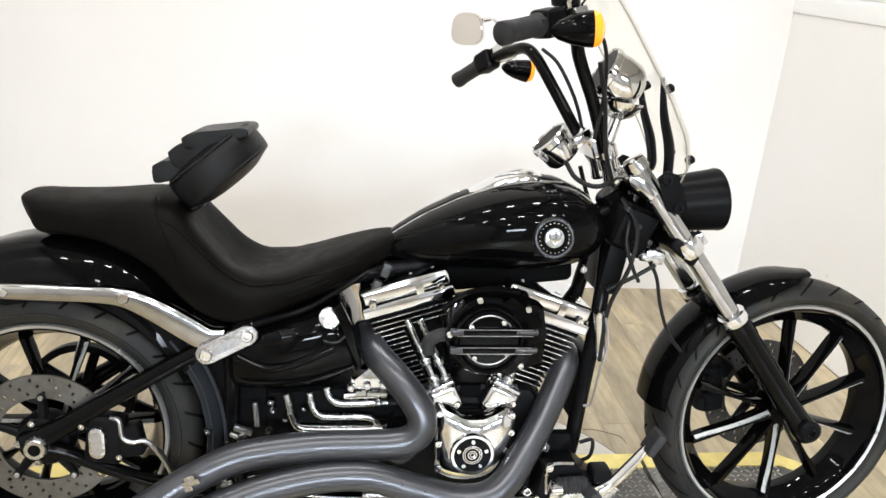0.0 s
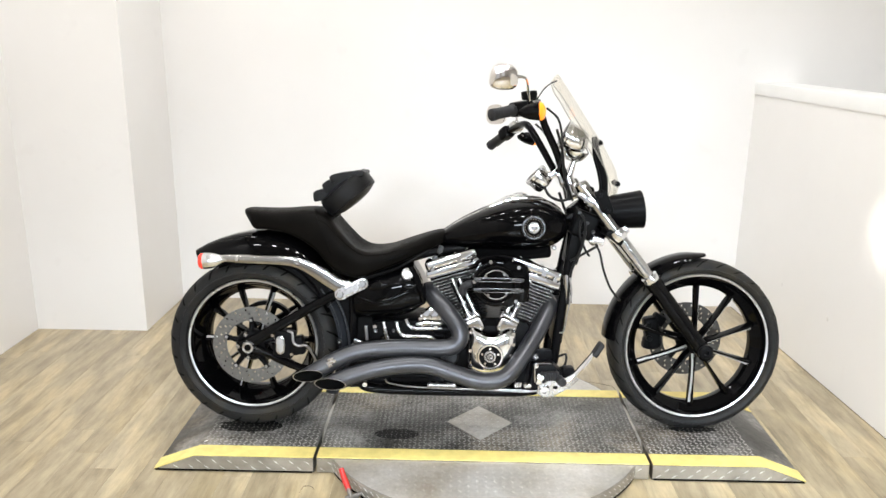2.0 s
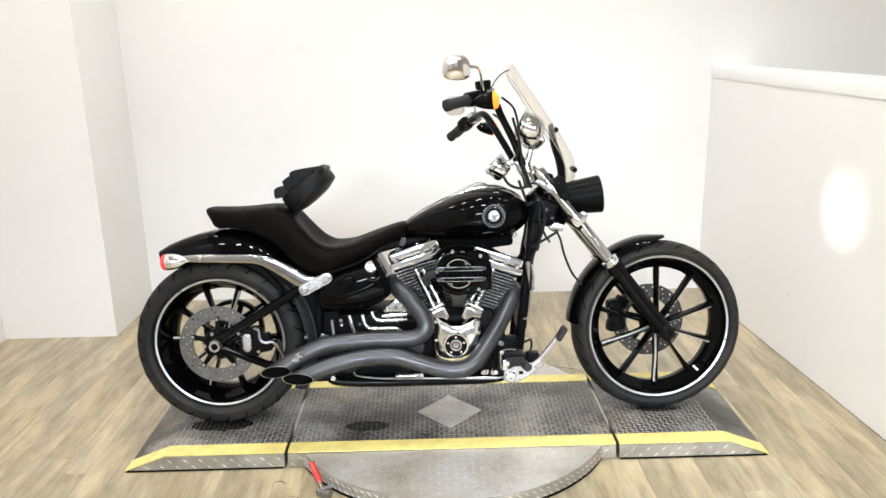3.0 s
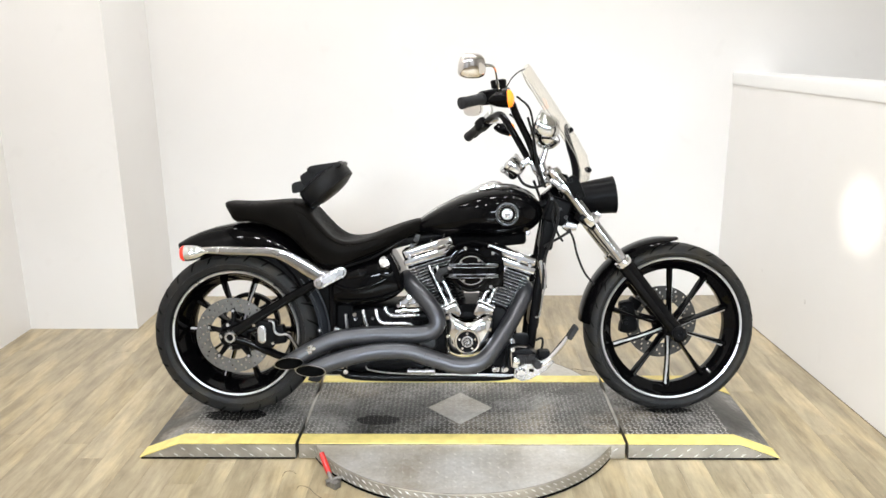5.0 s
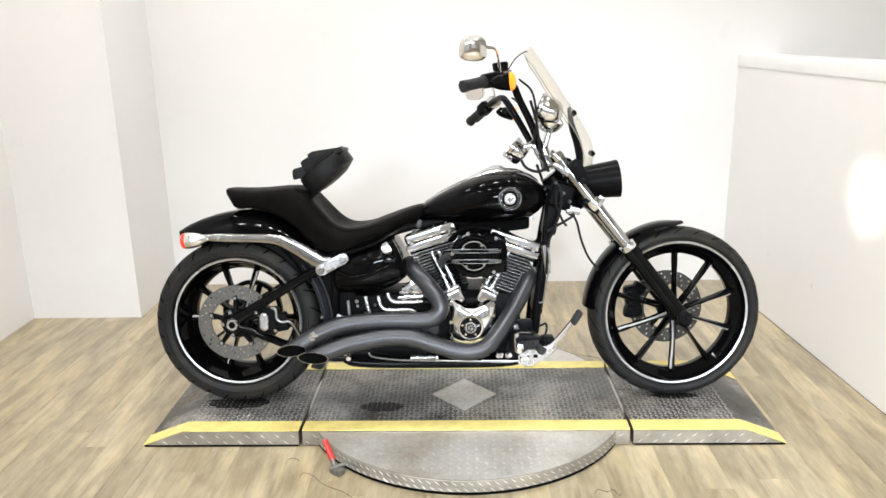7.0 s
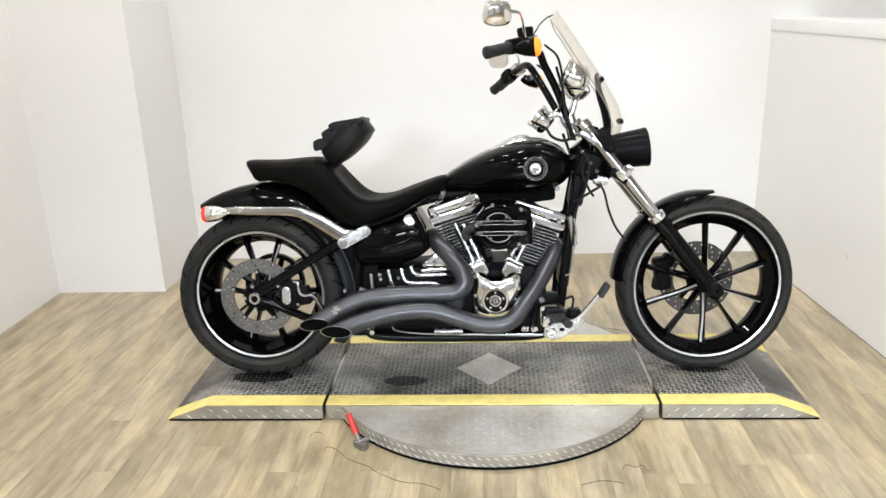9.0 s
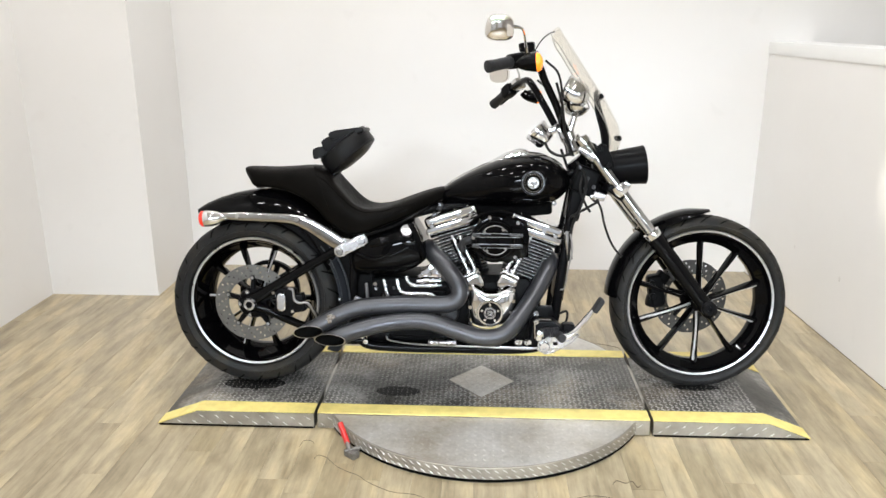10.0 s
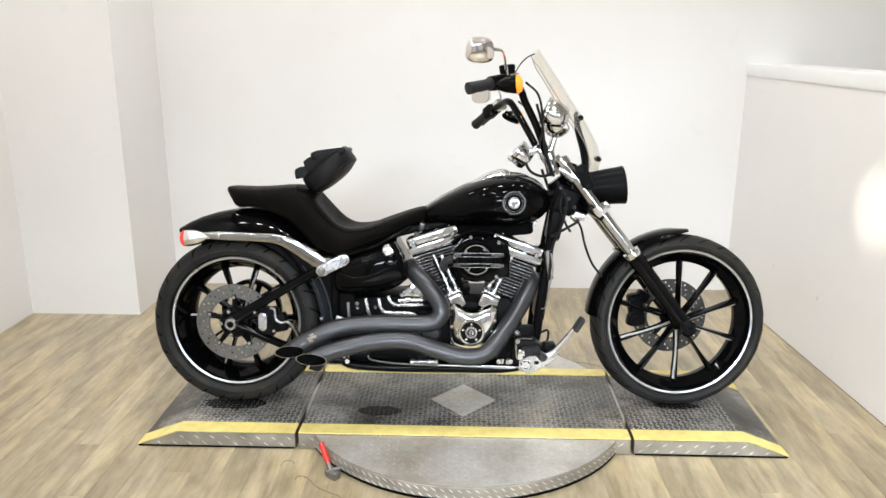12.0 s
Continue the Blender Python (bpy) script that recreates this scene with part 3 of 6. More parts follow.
def along(pts, f):
    """The point at the share f of a line's length."""
    q = np.array(pts)
    d = np.concatenate(([0], np.cumsum(np.hypot(*(q[1:] - q[:-1]).T))))
    return [float(np.interp(f * d[-1], d, q[:, k])) for k in (0, 1)]


def wheel(name, c, R, rl, w, rw, label, side, turn):
    """Tyre, rim with a machined stripe, ten blade spokes and a hub; c: hub, R: tyre, rl: rim lip, w and rw: half widths."""
    ax = (0, 1, 0)
    bm = bmesh.new()
    t = 0.006
    lathe(bm, [(rl - 0.002, -rw), (rl, -rw + 0.004), (rl - 0.004, -rw + 0.02), (rl - 0.004, rw - 0.02), (rl, rw - 0.004), (rl - 0.002, rw),
               (rl - 0.014, rw), (rl - 0.02, rw - 0.01), (rl - 0.03, rw * 0.72), (rl - 0.051, rw * 0.5), (rl - 0.053, rw * 0.4), (rl - 0.053, -rw * 0.1), (rl - 0.044, -rw * 0.3), (rl - 0.026, -rw * 0.6), (rl - 0.019, -rw + 0.012), (rl - 0.014, -rw)],
          c, ax, 96, closed=True)
    rim = part(name, bm, M["paint"], bike, label)
    bm = bmesh.new()
    prof = tyre_profile(R, rl + 0.0012, w)
    lathe(bm, prof + [(rl - 0.003, w * 0.6), (rl - 0.003, -w * 0.6)], c, ax, 96, closed=True)
    part("tyre", bm, M["rubber"], rim, "black rubber tyre with slanting tread grooves")
    bm = bmesh.new()
    for s in (-1, 1):
        lathe(bm, [(rl - 0.0098, s * (rw + 0.0008)), (rl - 0.003, s * (rw + 0.0035)), (rl + 0.0004, s * (rw - 0.002)), (rl - 0.0098, s * (rw - 0.004))], c, ax, 96, closed=True)
    part("rim_stripe", bm, M["lip"], rim, "bright machined rim edge")
    # grooves from the crown down over the shoulder
    crown = len(prof) // 2
    shoulder = lambda f: along(prof[crown:crown + 7], f)
    bm = bmesh.new()
    n = 26
    for k in range(n):
        for s in (-1, 1):
            a0 = 2 * math.pi * (k + (0.5 if s > 0 else 0)) / n
            pts = []
            for i in range(25):
                f = i / 24
                r, v = shoulder(0.12 + 0.86 * f)
                a = a0 + 0.2 * f ** 1.3
                pts.append((r + 0.0008, a, s * (v + 0.0012)))
            lo, hi = [], []
            for i, (r, a, v) in enumerate(pts):
                d = 0.0042 / R * (0.4 if i in (0, 24) else 1.0)
                for lst, da in ((lo, -d), (hi, d)):
                    lst.append(bm.verts.new((c[0] + r * math.cos(a + da), c[1] + v, c[2] + r * math.sin(a + da))))
            for i in range(24):
                bm.faces.new((lo[i], lo[i + 1], hi[i + 1], hi[i]))
    ob = part("tread_groove", bm, M["hole"], rim, "dark tread grooves")
    ob["kind"] = "stuff"
    # hub and spokes
    bm = bmesh.new()
    lathe(bm, [(0.03, -rw * 0.8), (0.034, -rw * 0.7), (0.026, -0.02), (0.026, 0.02), (0.034, rw * 0.7), (0.03, rw * 0.8)], c, ax, 32)
    part("hub", bm, M["satin"], rim)
    spoke = strip = None
    for k in range(10):
        a = radians(90 - 36 * k + turn)
        # the blade lies along +x of its own frame
        if spoke is None:
            bm = bmesh.new()
            rings = []
            for f in np.linspace(0, 1, 7):
                x = 0.024 + (rl - 0.046 - 0.024) * f
                hw = 0.011 - 0.006 * math.sin(math.pi * min(f * 1.15, 1)) * 0.8 - 0.001 * f
                dy = 0.021 - 0.006 * f
                y = side * (rw * 0.35) * (1 - 0.3 * f)
                rings.append([(x, y - dy, -hw * 0.55), (x, y - dy * 0.5, -hw), (x, y + dy, -hw), (x, y + dy, hw), (x, y - dy * 0.5, hw), (x, y - dy, hw * 0.55)])
            skin(bm, [[Vector(p) for p in r] for r in rings])
            bmesh.ops.rotate(bm, verts=bm.verts, cent=(0, 0, 0), matrix=Matrix.Rotation(-a, 3, "Y"))
            bmesh.ops.translate(bm, verts=bm.verts, vec=c)
            spoke = part("spoke", bm, M["paint"], rim, "gloss black blade spoke with a machined edge")
            a_first = a
            bm = bmesh.new()
            pts = []
            for f in np.linspace(0.04, 0.97, 7):
                x = 0.024 + (rl - 0.046 - 0.024) * f
                hw = 0.011 - 0.006 * math.sin(math.pi * min(f * 1.15, 1)) * 0.8 - 0.001 * f
                dy = 0.021 - 0.006 * f
                y = side * (rw * 0.35) * (1 - 0.3 * f)
                pts.append([Vector((x, y - dy - 0.0006, -hw * 0.5)), Vector((x, y - dy * 0.45, -hw - 0.0012)), Vector((x, y - dy * 0.4, -hw + 0.001)), Vector((x, y - dy + 0.002, -hw * 0.3))])
            skin(bm, pts)
            bmesh.ops.rotate(bm, verts=bm.verts, cent=(0, 0, 0), matrix=Matrix.Rotation(-a, 3, "Y"))
            bmesh.ops.translate(bm, verts=bm.verts, vec=c)
            strip = part("machined_edge", bm, M["machined"], rim, "bright machined spoke edge")
        else:
            m = Matrix.Translation(c) @ Matrix.Rotation(a_first - a, 4, "Y") @ Matrix.Translation(-Vector(c))
            twin(spoke, m)
            if k in (1, 2, 3, 5, 7):
                twin(strip, m)
    return rim


def brake_disc(rim, c, y, ro, ri, arms, s):
    """A drilled disc on a spider, s: the side that faces outwards."""
    o = (c[0], y, c[2])
    na, nr = 126, 7
    drilled = lambda i, j: (i % 6 == 0 and j == 1) or (i % 6 == 2 and j == 3) or (i % 6 == 4 and j == 5)
    bm = bmesh.new()
    vs = {}
    for e in (-1, 1):
        for i in range(na):
            an = 2 * math.pi * i / na
            for j in range(nr + 1):
                r = ri + (ro - ri) * j / nr
                vs[e, i, j] = bm.verts.new((o[0] + r * math.cos(an), y + e * 0.0025, o[2] + r * math.sin(an)))
    solid = lambda i, j: 0 <= j < nr and not drilled(i % na, j)
    for i in range(na):
        i2 = (i + 1) % na
        for j in range(nr):
            if solid(i, j):
                for e in (-1, 1):
                    bm.faces.new((vs[e, i, j], vs[e, i2, j], vs[e, i2, j + 1], vs[e, i, j + 1]))
                if not solid(i, j - 1):
                    bm.faces.new((vs[-1, i, j], vs[-1, i2, j], vs[1, i2, j], vs[1, i, j]))
                if not solid(i, j + 1):
                    bm.faces.new((vs[-1, i, j + 1], vs[-1, i2, j + 1], vs[1, i2, j + 1], vs[1, i, j + 1]))
                if not solid(i - 1, j):
                    bm.faces.new((vs[-1, i, j], vs[-1, i, j + 1], vs[1, i, j + 1], vs[1, i, j]))
                if not solid(i + 1, j):
                    bm.faces.new((vs[-1, i2, j], vs[-1, i2, j + 1], vs[1, i2, j + 1], vs[1, i2, j]))
    part("brake_disc", bm, M["dark_disc" if s > 0 else "disc"], rim, "drilled steel brake disc")
    bm = bmesh.new()
    for k in range(arms):
        a = 2 * math.pi * k / arms + 0.3
        d = Vector((math.cos(a), 0, math.sin(a)))
        rod(bm, Vector(o) + d * 0.025, Vector(o) + d * (ri + 0.006), 0.013, 0.008, 10, 0.002)
        rod(bm, Vector(o) + d * (ri + 0.003) + Vector((0, s * 0.004, 0)), Vector(o) + d * (ri + 0.003) + Vector((0, s * 0.01, 0)), 0.009, edge=0.002)
    lathe(bm, [(0.036, -0.008), (0.04, 0.0), (0.036, 0.008)], o, (0, 1, 0), 32)
    part("disc_carrier", bm, M["satin"], rim)
    for k in range(arms):
        a = 2 * math.pi * k / arms + 0.3
        bolt(rim, (o[0] + (ri + 0.003) * math.cos(a), y + s * 0.009, o[2] + (ri + 0.003) * math.sin(a)), (0, s, 0), 0.006, 0.004, "steel", 10)


FW = (0.853, 0.0, 0.336)
RW = (-0.834, 0.0, 0.322)
FWC = Vector((0.851, 0.0, 0.3295))
front_wheel = wheel("front_wheel", FWC, 0.3325, 0.281, 0.066, 0.05, "gloss black cast wheel with a bright rim edge", -1, 0)
rear_wheel = wheel("rear_wheel", RW, 0.321, 0.248, 0.118, 0.098, "gloss black cast rear wheel with a wide tyre", -1, -18)
brake_disc(front_wheel, FWC, 0.075, 0.146, 0.09, 5, 1)
# the bars are turned a little to the far side
front_wheel.matrix_local = Matrix.Translation(FWC) @ Matrix.Rotation(0.083, 4, "Z") @ Matrix.Translation(-FWC)
brake_disc(rear_wheel, RW, -0.118, 0.145, 0.094, 5, -1)
bm = bmesh.new()
lathe(bm, [(0.058, -0.09), (0.06, -0.116), (0.052, -0.13), (0.036, -0.136), (0.03, -0.15)], (RW[0], 0, RW[2]), (0, 1, 0), 36)
hub_cap = part("hub_flange", bm, M["satin"], rear_wheel, "black hub flange with steel bolts")
for k in range(5):
    an = radians(72 * k + 40)
    bolt(hub_cap, (RW[0] + 0.047 * math.cos(an), -0.131, RW[2] + 0.047 * math.sin(an)), r=0.008, h=0.007, material="alu")

# axles
bm = bmesh.new()
lathe(bm, [(0.012, 0), (0.02, 0.002), (0.024, 0.01), (0.024, 0.024), (0.02, 0.03), (0.012, 0.03), (0.011, 0.02)], (RW[0], -0.146, RW[2] + 0.004), (0, -1, 0), 24)
axle_nut = part("axle_nut", bm, M["alu"], bike, "bright rear axle nut")
bm = bmesh.new()
lathe(bm, [(0.0125, 0), (0.0125, 0.0302), (0.004, 0.0296)], (RW[0], -0.146, RW[2] + 0.004), (0, -1, 0), 20)
part("axle_bore", bm, M["hole"], axle_nut, "dark bore of the axle")
bm = bmesh.new()
rod(bm, (RW[0], -0.15, RW[2]), (RW[0], 0.15, RW[2]), 0.012)
part("rear_axle", bm, M["steel"], bike)
bm = bmesh.new()
rod(bm, (FW[0], -0.13, FW[2]), (FW[0], 0.13, FW[2]), 0.013)
part("front_axle", bm, M["darkmetal"], bike)

# -- front fork --
FA, FB, FT = Vector((0.652, 0, 0.596)), Vector((0.862, 0, 0.325)), Vector((0.392, 0, 0.925))
for s in (-1, 1):
    Y = Vector((0, s * 0.112, 0))
    bm = bmesh.new()
    rod(bm, FT + Y, FA + Y + (FB - FA).normalized() * 0.05, 0.0215, seg=24)
    part("fork_tube", bm, M["strut"], bike, "chrome upper fork tube")
    bm = bmesh.new()
    d = (FB - FA).normalized()
    lathe(bm, [(0.026, 0.0), (0.031, 0.006), (0.031, 0.05), (0.029, 0.06), (0.029, 0.2), (0.027, 0.3), (0.03, 0.33), (0.03, 0.36), (0.022, 0.372)], FA + Y, d, 24)
    slider = part("fork_slider", bm, M["paint"], bike, "gloss black lower fork leg")
    bm = bmesh.new()
    lathe(bm, [(0.0225, -0.018), (0.031, -0.016), (0.033, -0.004), (0.033, 0.004), (0.028, 0.012)], FA + Y, d, 24)
    part("dust_collar", bm, M["chrome"], slider, "chrome dust collar")
    bm = bmesh.new()
    lathe(bm, [(0.022, 0), (0.027, 0.004), (0.027, 0.02), (0.019, 0.026), (0.009, 0.026), (0.008, 0.018)], (FW[0] + 0.006, s * 0.128, FW[2] - 0.004), (0, s, 0), 24)
    part("axle_cap", bm, M["satin"], slider)
    bm = bmesh.new()
    e = FT.lerp(FA, 0.5)
    lathe(bm, [(0.022, -0.022), (0.03, -0.02), (0.032, -0.006), (0.032, 0.01), (0.028, 0.02), (0.022, 0.022)], e + Y, d, 24)
    box(bm, (e + Y + Vector((0.024, 0, 0.018))), (0.03, 0.024, 0.022), (0, 51, 0), 0.004)
    part("fork_clamp", bm, M["chrome"], bike, "chrome lower fork clamp")
    bm = bmesh.new()
    lathe(bm, [(0.012, -0.03), (0.024, -0.026), (0.026, -0.01), (0.026, 0.0)], FT + Y, d, 24)
    part("fork_cap", bm, M["chrome"], bike, "chrome fork top cap")
for f, h, mt, nm, lb in ((0.08, 0.03, "chrome", "top_yoke", "chrome top fork yoke"), (0.5, 0.032, "satin", "lower_yoke", "black lower fork yoke")):
    e = FT.lerp(FA, f)
    bm = bmesh.new()
    box(bm, e + Vector((-0.012, 0, -0.008)), (0.075, 0.27, h), (0, 51 - 13, 0), 0.012, 3)
    part(nm, bm, M[mt], bike, lb)
bm = bmesh.new()
rod(bm, FT.lerp(FA, 0.1) + Vector((-0.05, 0, -0.03)), FT.lerp(FA, 0.52) + Vector((-0.05, 0, -0.03)), 0.036, seg=24, edge=0.005)
part("steering_neck", bm, M["frame"], bike)
# front brake caliper, on the far leg
bm = bmesh.new()
box(bm, (0.712, 0.075, 0.352), (0.06, 0.06, 0.13), (0, -10, 0), 0.02, 3)
box(bm, (0.735, 0.075, 0.405), (0.05, 0.045, 0.045), (0, 30, 0), 0.012, 2)
box(bm, (0.7, 0.075, 0.31), (0.045, 0.05, 0.05), (0, 10, 0), 0.014, 2)
rod(bm, (0.69, 0.05, 0.385), (0.69, 0.03, 0.385), 0.012, edge=0.003)
rod(bm, (0.695, 0.05, 0.335), (0.695, 0.03, 0.335), 0.012, edge=0.003)
part("front_caliper", bm, M["case"], bike, "black front brake caliper")


# -- fenders --
def arch(bm, path, width, drop, thick=0.003, n=10, power=2.4):
    """A curved mudguard: path of (x, z, half width, crown drop at the sides) with its side skirts hanging inwards along the normal."""
    rings = []
    m = len(path)
    for i, (x, z, hw, dr) in enumerate(path):
        a, b = path[max(i - 1, 0)], path[min(i + 1, m - 1)]
        t = Vector((b[0] - a[0], 0, b[1] - a[1])).normalized()
        nrm = Vector((-t.z, 0, t.x))
        out, inn = [], []
        for k in range(2 * n + 1):
            v = -1 + k / n
            y = math.copysign(min(1.0, abs(v) ** 0.8) * hw, v)
            d = dr * abs(v) ** power
            o = Vector((x, y, z)) - nrm * d
            out.append(o)
            inn.append(o - nrm * thick * (1 - abs(v)) - Vector((0, math.copysign(thick * abs(v), v), 0)))
        rings.append(out + inn[::-1])
    return skin(bm, rings)


bm = bmesh.new()
pts = []
for k in range(19):
    a = radians(86 + (177 - 86) * k / 18)
    r = 0.352 - 0.008 * max(0, 1 - k / 3) ** 1.5
    hw = 0.078 * min(1, 0.35 + k / 4) if k < 4 else 0.078
    pts.append((FW[0] + r * math.cos(a), FW[2] + r * math.sin(a) + (0.004 if k == 0 else 0), hw, 0.034 * min(1, 0.25 + k / 6)))
arch(bm, pts[::-1], 0.075, 0.05)
fender = part("front_fender", bm, M["paint"], bike, "gloss black front fender")
for s in (-1, 1):
    for p in ((0.668, s * 0.085, 0.545), (0.69, s * 0.085, 0.57)):
        bolt(fender, p, (0, s, 0), 0.008, 0.008)
    bm = bmesh.new()
    box(bm, (0.672, s * 0.082, 0.56), (0.07, 0.012, 0.025), (0, 50, 0), 0.004)
    part("fender_bracket", bm, M["paint"], fender)

prof = [(-1.065, 0.668), (-1.02, 0.694), (-0.969, 0.715), (-0.91, 0.733), (-0.852, 0.744), (-0.78, 0.748), (-0.71, 0.738), (-0.65, 0.715), (-0.6, 0.68), (-0.56, 0.632), (-0.53, 0.58), (-0.512, 0.53)]
pts = []
for i, (x, z) in enumerate(prof):
    pts.append((x, z, 0.128 * min(1, 0.45 + i / 4), 0.03 + 0.088 * min(1, i / 3.0) * (1 - 0.6 * max(0, i - 5) / 6)))
bm = bmesh.new()
arch(bm, pts, 0.12, 0.1, 0.004, 16, 3.4)
rfender = part("rear_fender", bm, M["paint"], bike, "gloss black rear fender")
bm = bmesh.new()
pts = []
for k in range(12):
    a = radians(52 - 84 * k / 11)
    pts.append((RW[0] + 0.375 * math.cos(a), RW[2] + 0.375 * math.sin(a), 0.122, 0.045))
arch(bm, pts, 0.1, 0.045, 0.004, 8, 5.0)
fl = bmesh.new()
arch(fl, [(RW[0] + 0.334 * math.cos(radians(112 - 8 * k)), RW[2] + 0.334 * math.sin(radians(112 - 8 * k)), 0.118, 0.022) for k in range(12)], 0.1, 0.02, 0.004, 8, 5.0)
part("fender_liner", fl, M["hole"], rfender, "satin black fender liner over the tyre")
for s in (-1, 1):
    fs = bmesh.new()
    plate(fs, [(-0.74, 0.655), (-0.66, 0.64), (-0.6, 0.605), (-0.53, 0.55), (-0.515, 0.5), (-0.545, 0.47), (-0.58, 0.52), (-0.64, 0.58), (-0.72, 0.625)], *sorted((s * 0.112, s * 0.124)), 0.004)
    part("fender_skirt", fs, M["case"], rfender, "black lower edge of the fender")
guard = part("inner_mudguard", bm, M["plastic"], bike, "grey-black plastic inner mudguard with curved ribs")
for rr, th in ((0.343, 0.003), (0.37, 0.004)):
    bm = bmesh.new()
    tube(bm, [(RW[0] + rr * math.cos(radians(40 - 8 * k)), -0.1235, RW[2] + rr * math.sin(radians(40 - 8 * k))) for k in range(9)], th, 8, 3)
    part("guard_rib", bm, M["plastic"], guard)

bm = bmesh.new()
plate(bm, [(-0.53, 0.6), (-0.44, 0.56), (-0.38, 0.45), (-0.38, 0.22), (-0.47, 0.2), (-0.5, 0.3), (-0.505, 0.4), (-0.53, 0.5)], -0.1, 0.1, 0.012)
part("pivot_casting", bm, M["case"], bike, "black frame casting behind the gearbox")
bm = bmesh.new()
lathe(bm, [(0.105, -0.012), (0.122, -0.012), (0.122, 0.012), (0.105, 0.012)], (RW[0], 0.12, RW[2]), (0, 1, 0), 48, closed=True)
for k in range(5):
    a = 2 * math.pi * k / 5
    rod(bm, (RW[0] + 0.03 * math.cos(a), 0.12, RW[2] + 0.03 * math.sin(a)), (RW[0] + 0.108 * math.cos(a), 0.12, RW[2] + 0.108 * math.sin(a)), 0.012, seg=8)
part("drive_pulley", bm, M["satin"], rear_wheel, "black drive belt pulley")
# -- chrome fender struts and tail lamps --
for s in (-1, 1):
    line = smooth_rows([(-0.945, 0.654, 0.009), (-0.925, 0.654, 0.0125), (-0.86, 0.653, 0.016), (-0.79, 0.651, 0.0165), (-0.715, 0.649, 0.0175), (-0.66, 0.644, 0.0195), (-0.615, 0.628, 0.0235),
                        (-0.572, 0.604, 0.0262), (-0.53, 0.577, 0.0272), (-0.492, 0.556, 0.026), (-0.455, 0.561, 0.019)], 40)
    rings = []
    for k, (x, z, h) in enumerate(line):
        a, b = line[max(k - 1, 0)], line[min(k + 1, 39)]
        d = Vector((b[0] - a[0], 0, b[1] - a[1])).normalized()
        nn = Vector((-d.z, 0, d.x))
        rings.append([Vector((x, s * 0.141, z)) + nn * (v * h) + Vector((0, s * u * 0.015, 0)) for u, v in oval(1, 1, 28, 3.4)])
    bm = bmesh.new()
    skin(bm, rings)
    strut = part("fender_strut", bm, M["strut"], bike, "chrome rear fender strut")
    bolt(strut, (-0.65, s * 0.153, 0.645), (0, s, 0), 0.012, 0.008)
    bolt(strut, (-0.873, s * 0.153, 0.654), (0, s, 0), 0.009, 0.006)
    a, b = Vector((-0.41, 0, 0.572)), Vector((-0.492, 0, 0.53))
    d = (a - b).normalized()
    nn = Vector((-d.z, 0, d.x))
    ol = []
    for c0, ph in ((a, -90), (b, 90)):
        for k in range(9):
            an = radians(ph + 180 * k / 8)
            q = c0 + (d * math.cos(an) + nn * math.sin(an)) * 0.0215
            ol.append((q.x, q.z))
    bm = bmesh.new()
    plate(bm, ol, *sorted((s * 0.15, s * 0.17)), 0.005, 3)
    cover = part("strut_cover", bm, M["alu"], strut, "polished strut end cover")
    ol2 = [(b.x * 0.75 + a.x * 0.25 + (x - b.x) * 0.45, b.z * 0.75 + a.z * 0.25 + (z - b.z) * 0.45) for x, z in ol]
    bm = bmesh.new()
    plate(bm, ol2, *sorted((s * 0.1702, s * 0.1712)))
    part("cover_recess", bm, M["steel"], strut)
    for q in (a, b):
        bolt(strut, (q.x, s * 0.169, q.z), (0, s, 0), 0.013, 0.008)
    bm = bmesh.new()
    to, ta = (-0.922, s * 0.15, 0.648), (-1, 0, -0.06)
    lathe(bm, [(0.006, -0.012), (0.009, 0.0), (0.0185, 0.012), (0.0255, 0.028), (0.029, 0.05), (0.0302, 0.072), (0.0285, 0.075)], to, ta, 28)
    lamp = part("tail_signal", bm, M["chrome"], bike, "chrome bullet tail lamp with a red lens")
    bm = bmesh.new()
    lathe(bm, [(0.0295, 0.072), (0.0292, 0.083), (0.024, 0.089), (0.008, 0.092)], to, ta, 28)
    part("lens", bm, M["redlens"], lamp, "red lens")

# -- swingarm and rear brake --
for s in (-1, 1):
    bm = bmesh.new()
    tube(bm, [(-0.48, s * 0.135, 0.545), (-0.55, s * 0.14, 0.507), (-0.7, s * 0.142, 0.418), (-0.8, s * 0.142, 0.356), (-0.862, s * 0.142, 0.322)], [0.019, 0.019, 0.02, 0.023, 0.03], 14, 4, flat=0.75)
    arm = part("swingarm", bm, M["paint"], bike, "gloss black swingarm tube")
    bm = bmesh.new()
    tube(bm, [(-0.855, s * 0.142, 0.322), (-0.78, s * 0.142, 0.302), (-0.68, s * 0.138, 0.255), (-0.5, s * 0.125, 0.19), (-0.42, s * 0.11, 0.18)], [0.024, 0.016, 0.015, 0.016, 0.016], 14, 4)
    part("lower_brace", bm, M["paint"], arm)
bm = bmesh.new()
box(bm, (-0.705, -0.135, 0.335), (0.075, 0.045, 0.105), (0, 8, 0), 0.012, 3)
box(bm, (-0.655, -0.135, 0.33), (0.05, 0.04, 0.07), (0, -10, 0), 0.01, 3)
caliper = part("rear_caliper", bm, M["satin"], bike, "black rear caliper with a polished cover")
bm = bmesh.new()
ol = []
for cz, ph in ((0.353, 0), (0.317, 180)):
    for k in range(9):
        an = radians(ph + 180 * k / 8)
        ol.append((-0.715 + 0.0165 * math.cos(an), cz + 0.0165 * math.sin(an)))
plate(bm, ol, -0.168, -0.156, 0.003)
part("caliper_cover", bm, M["alu"], caliper, "polished oval caliper cover")
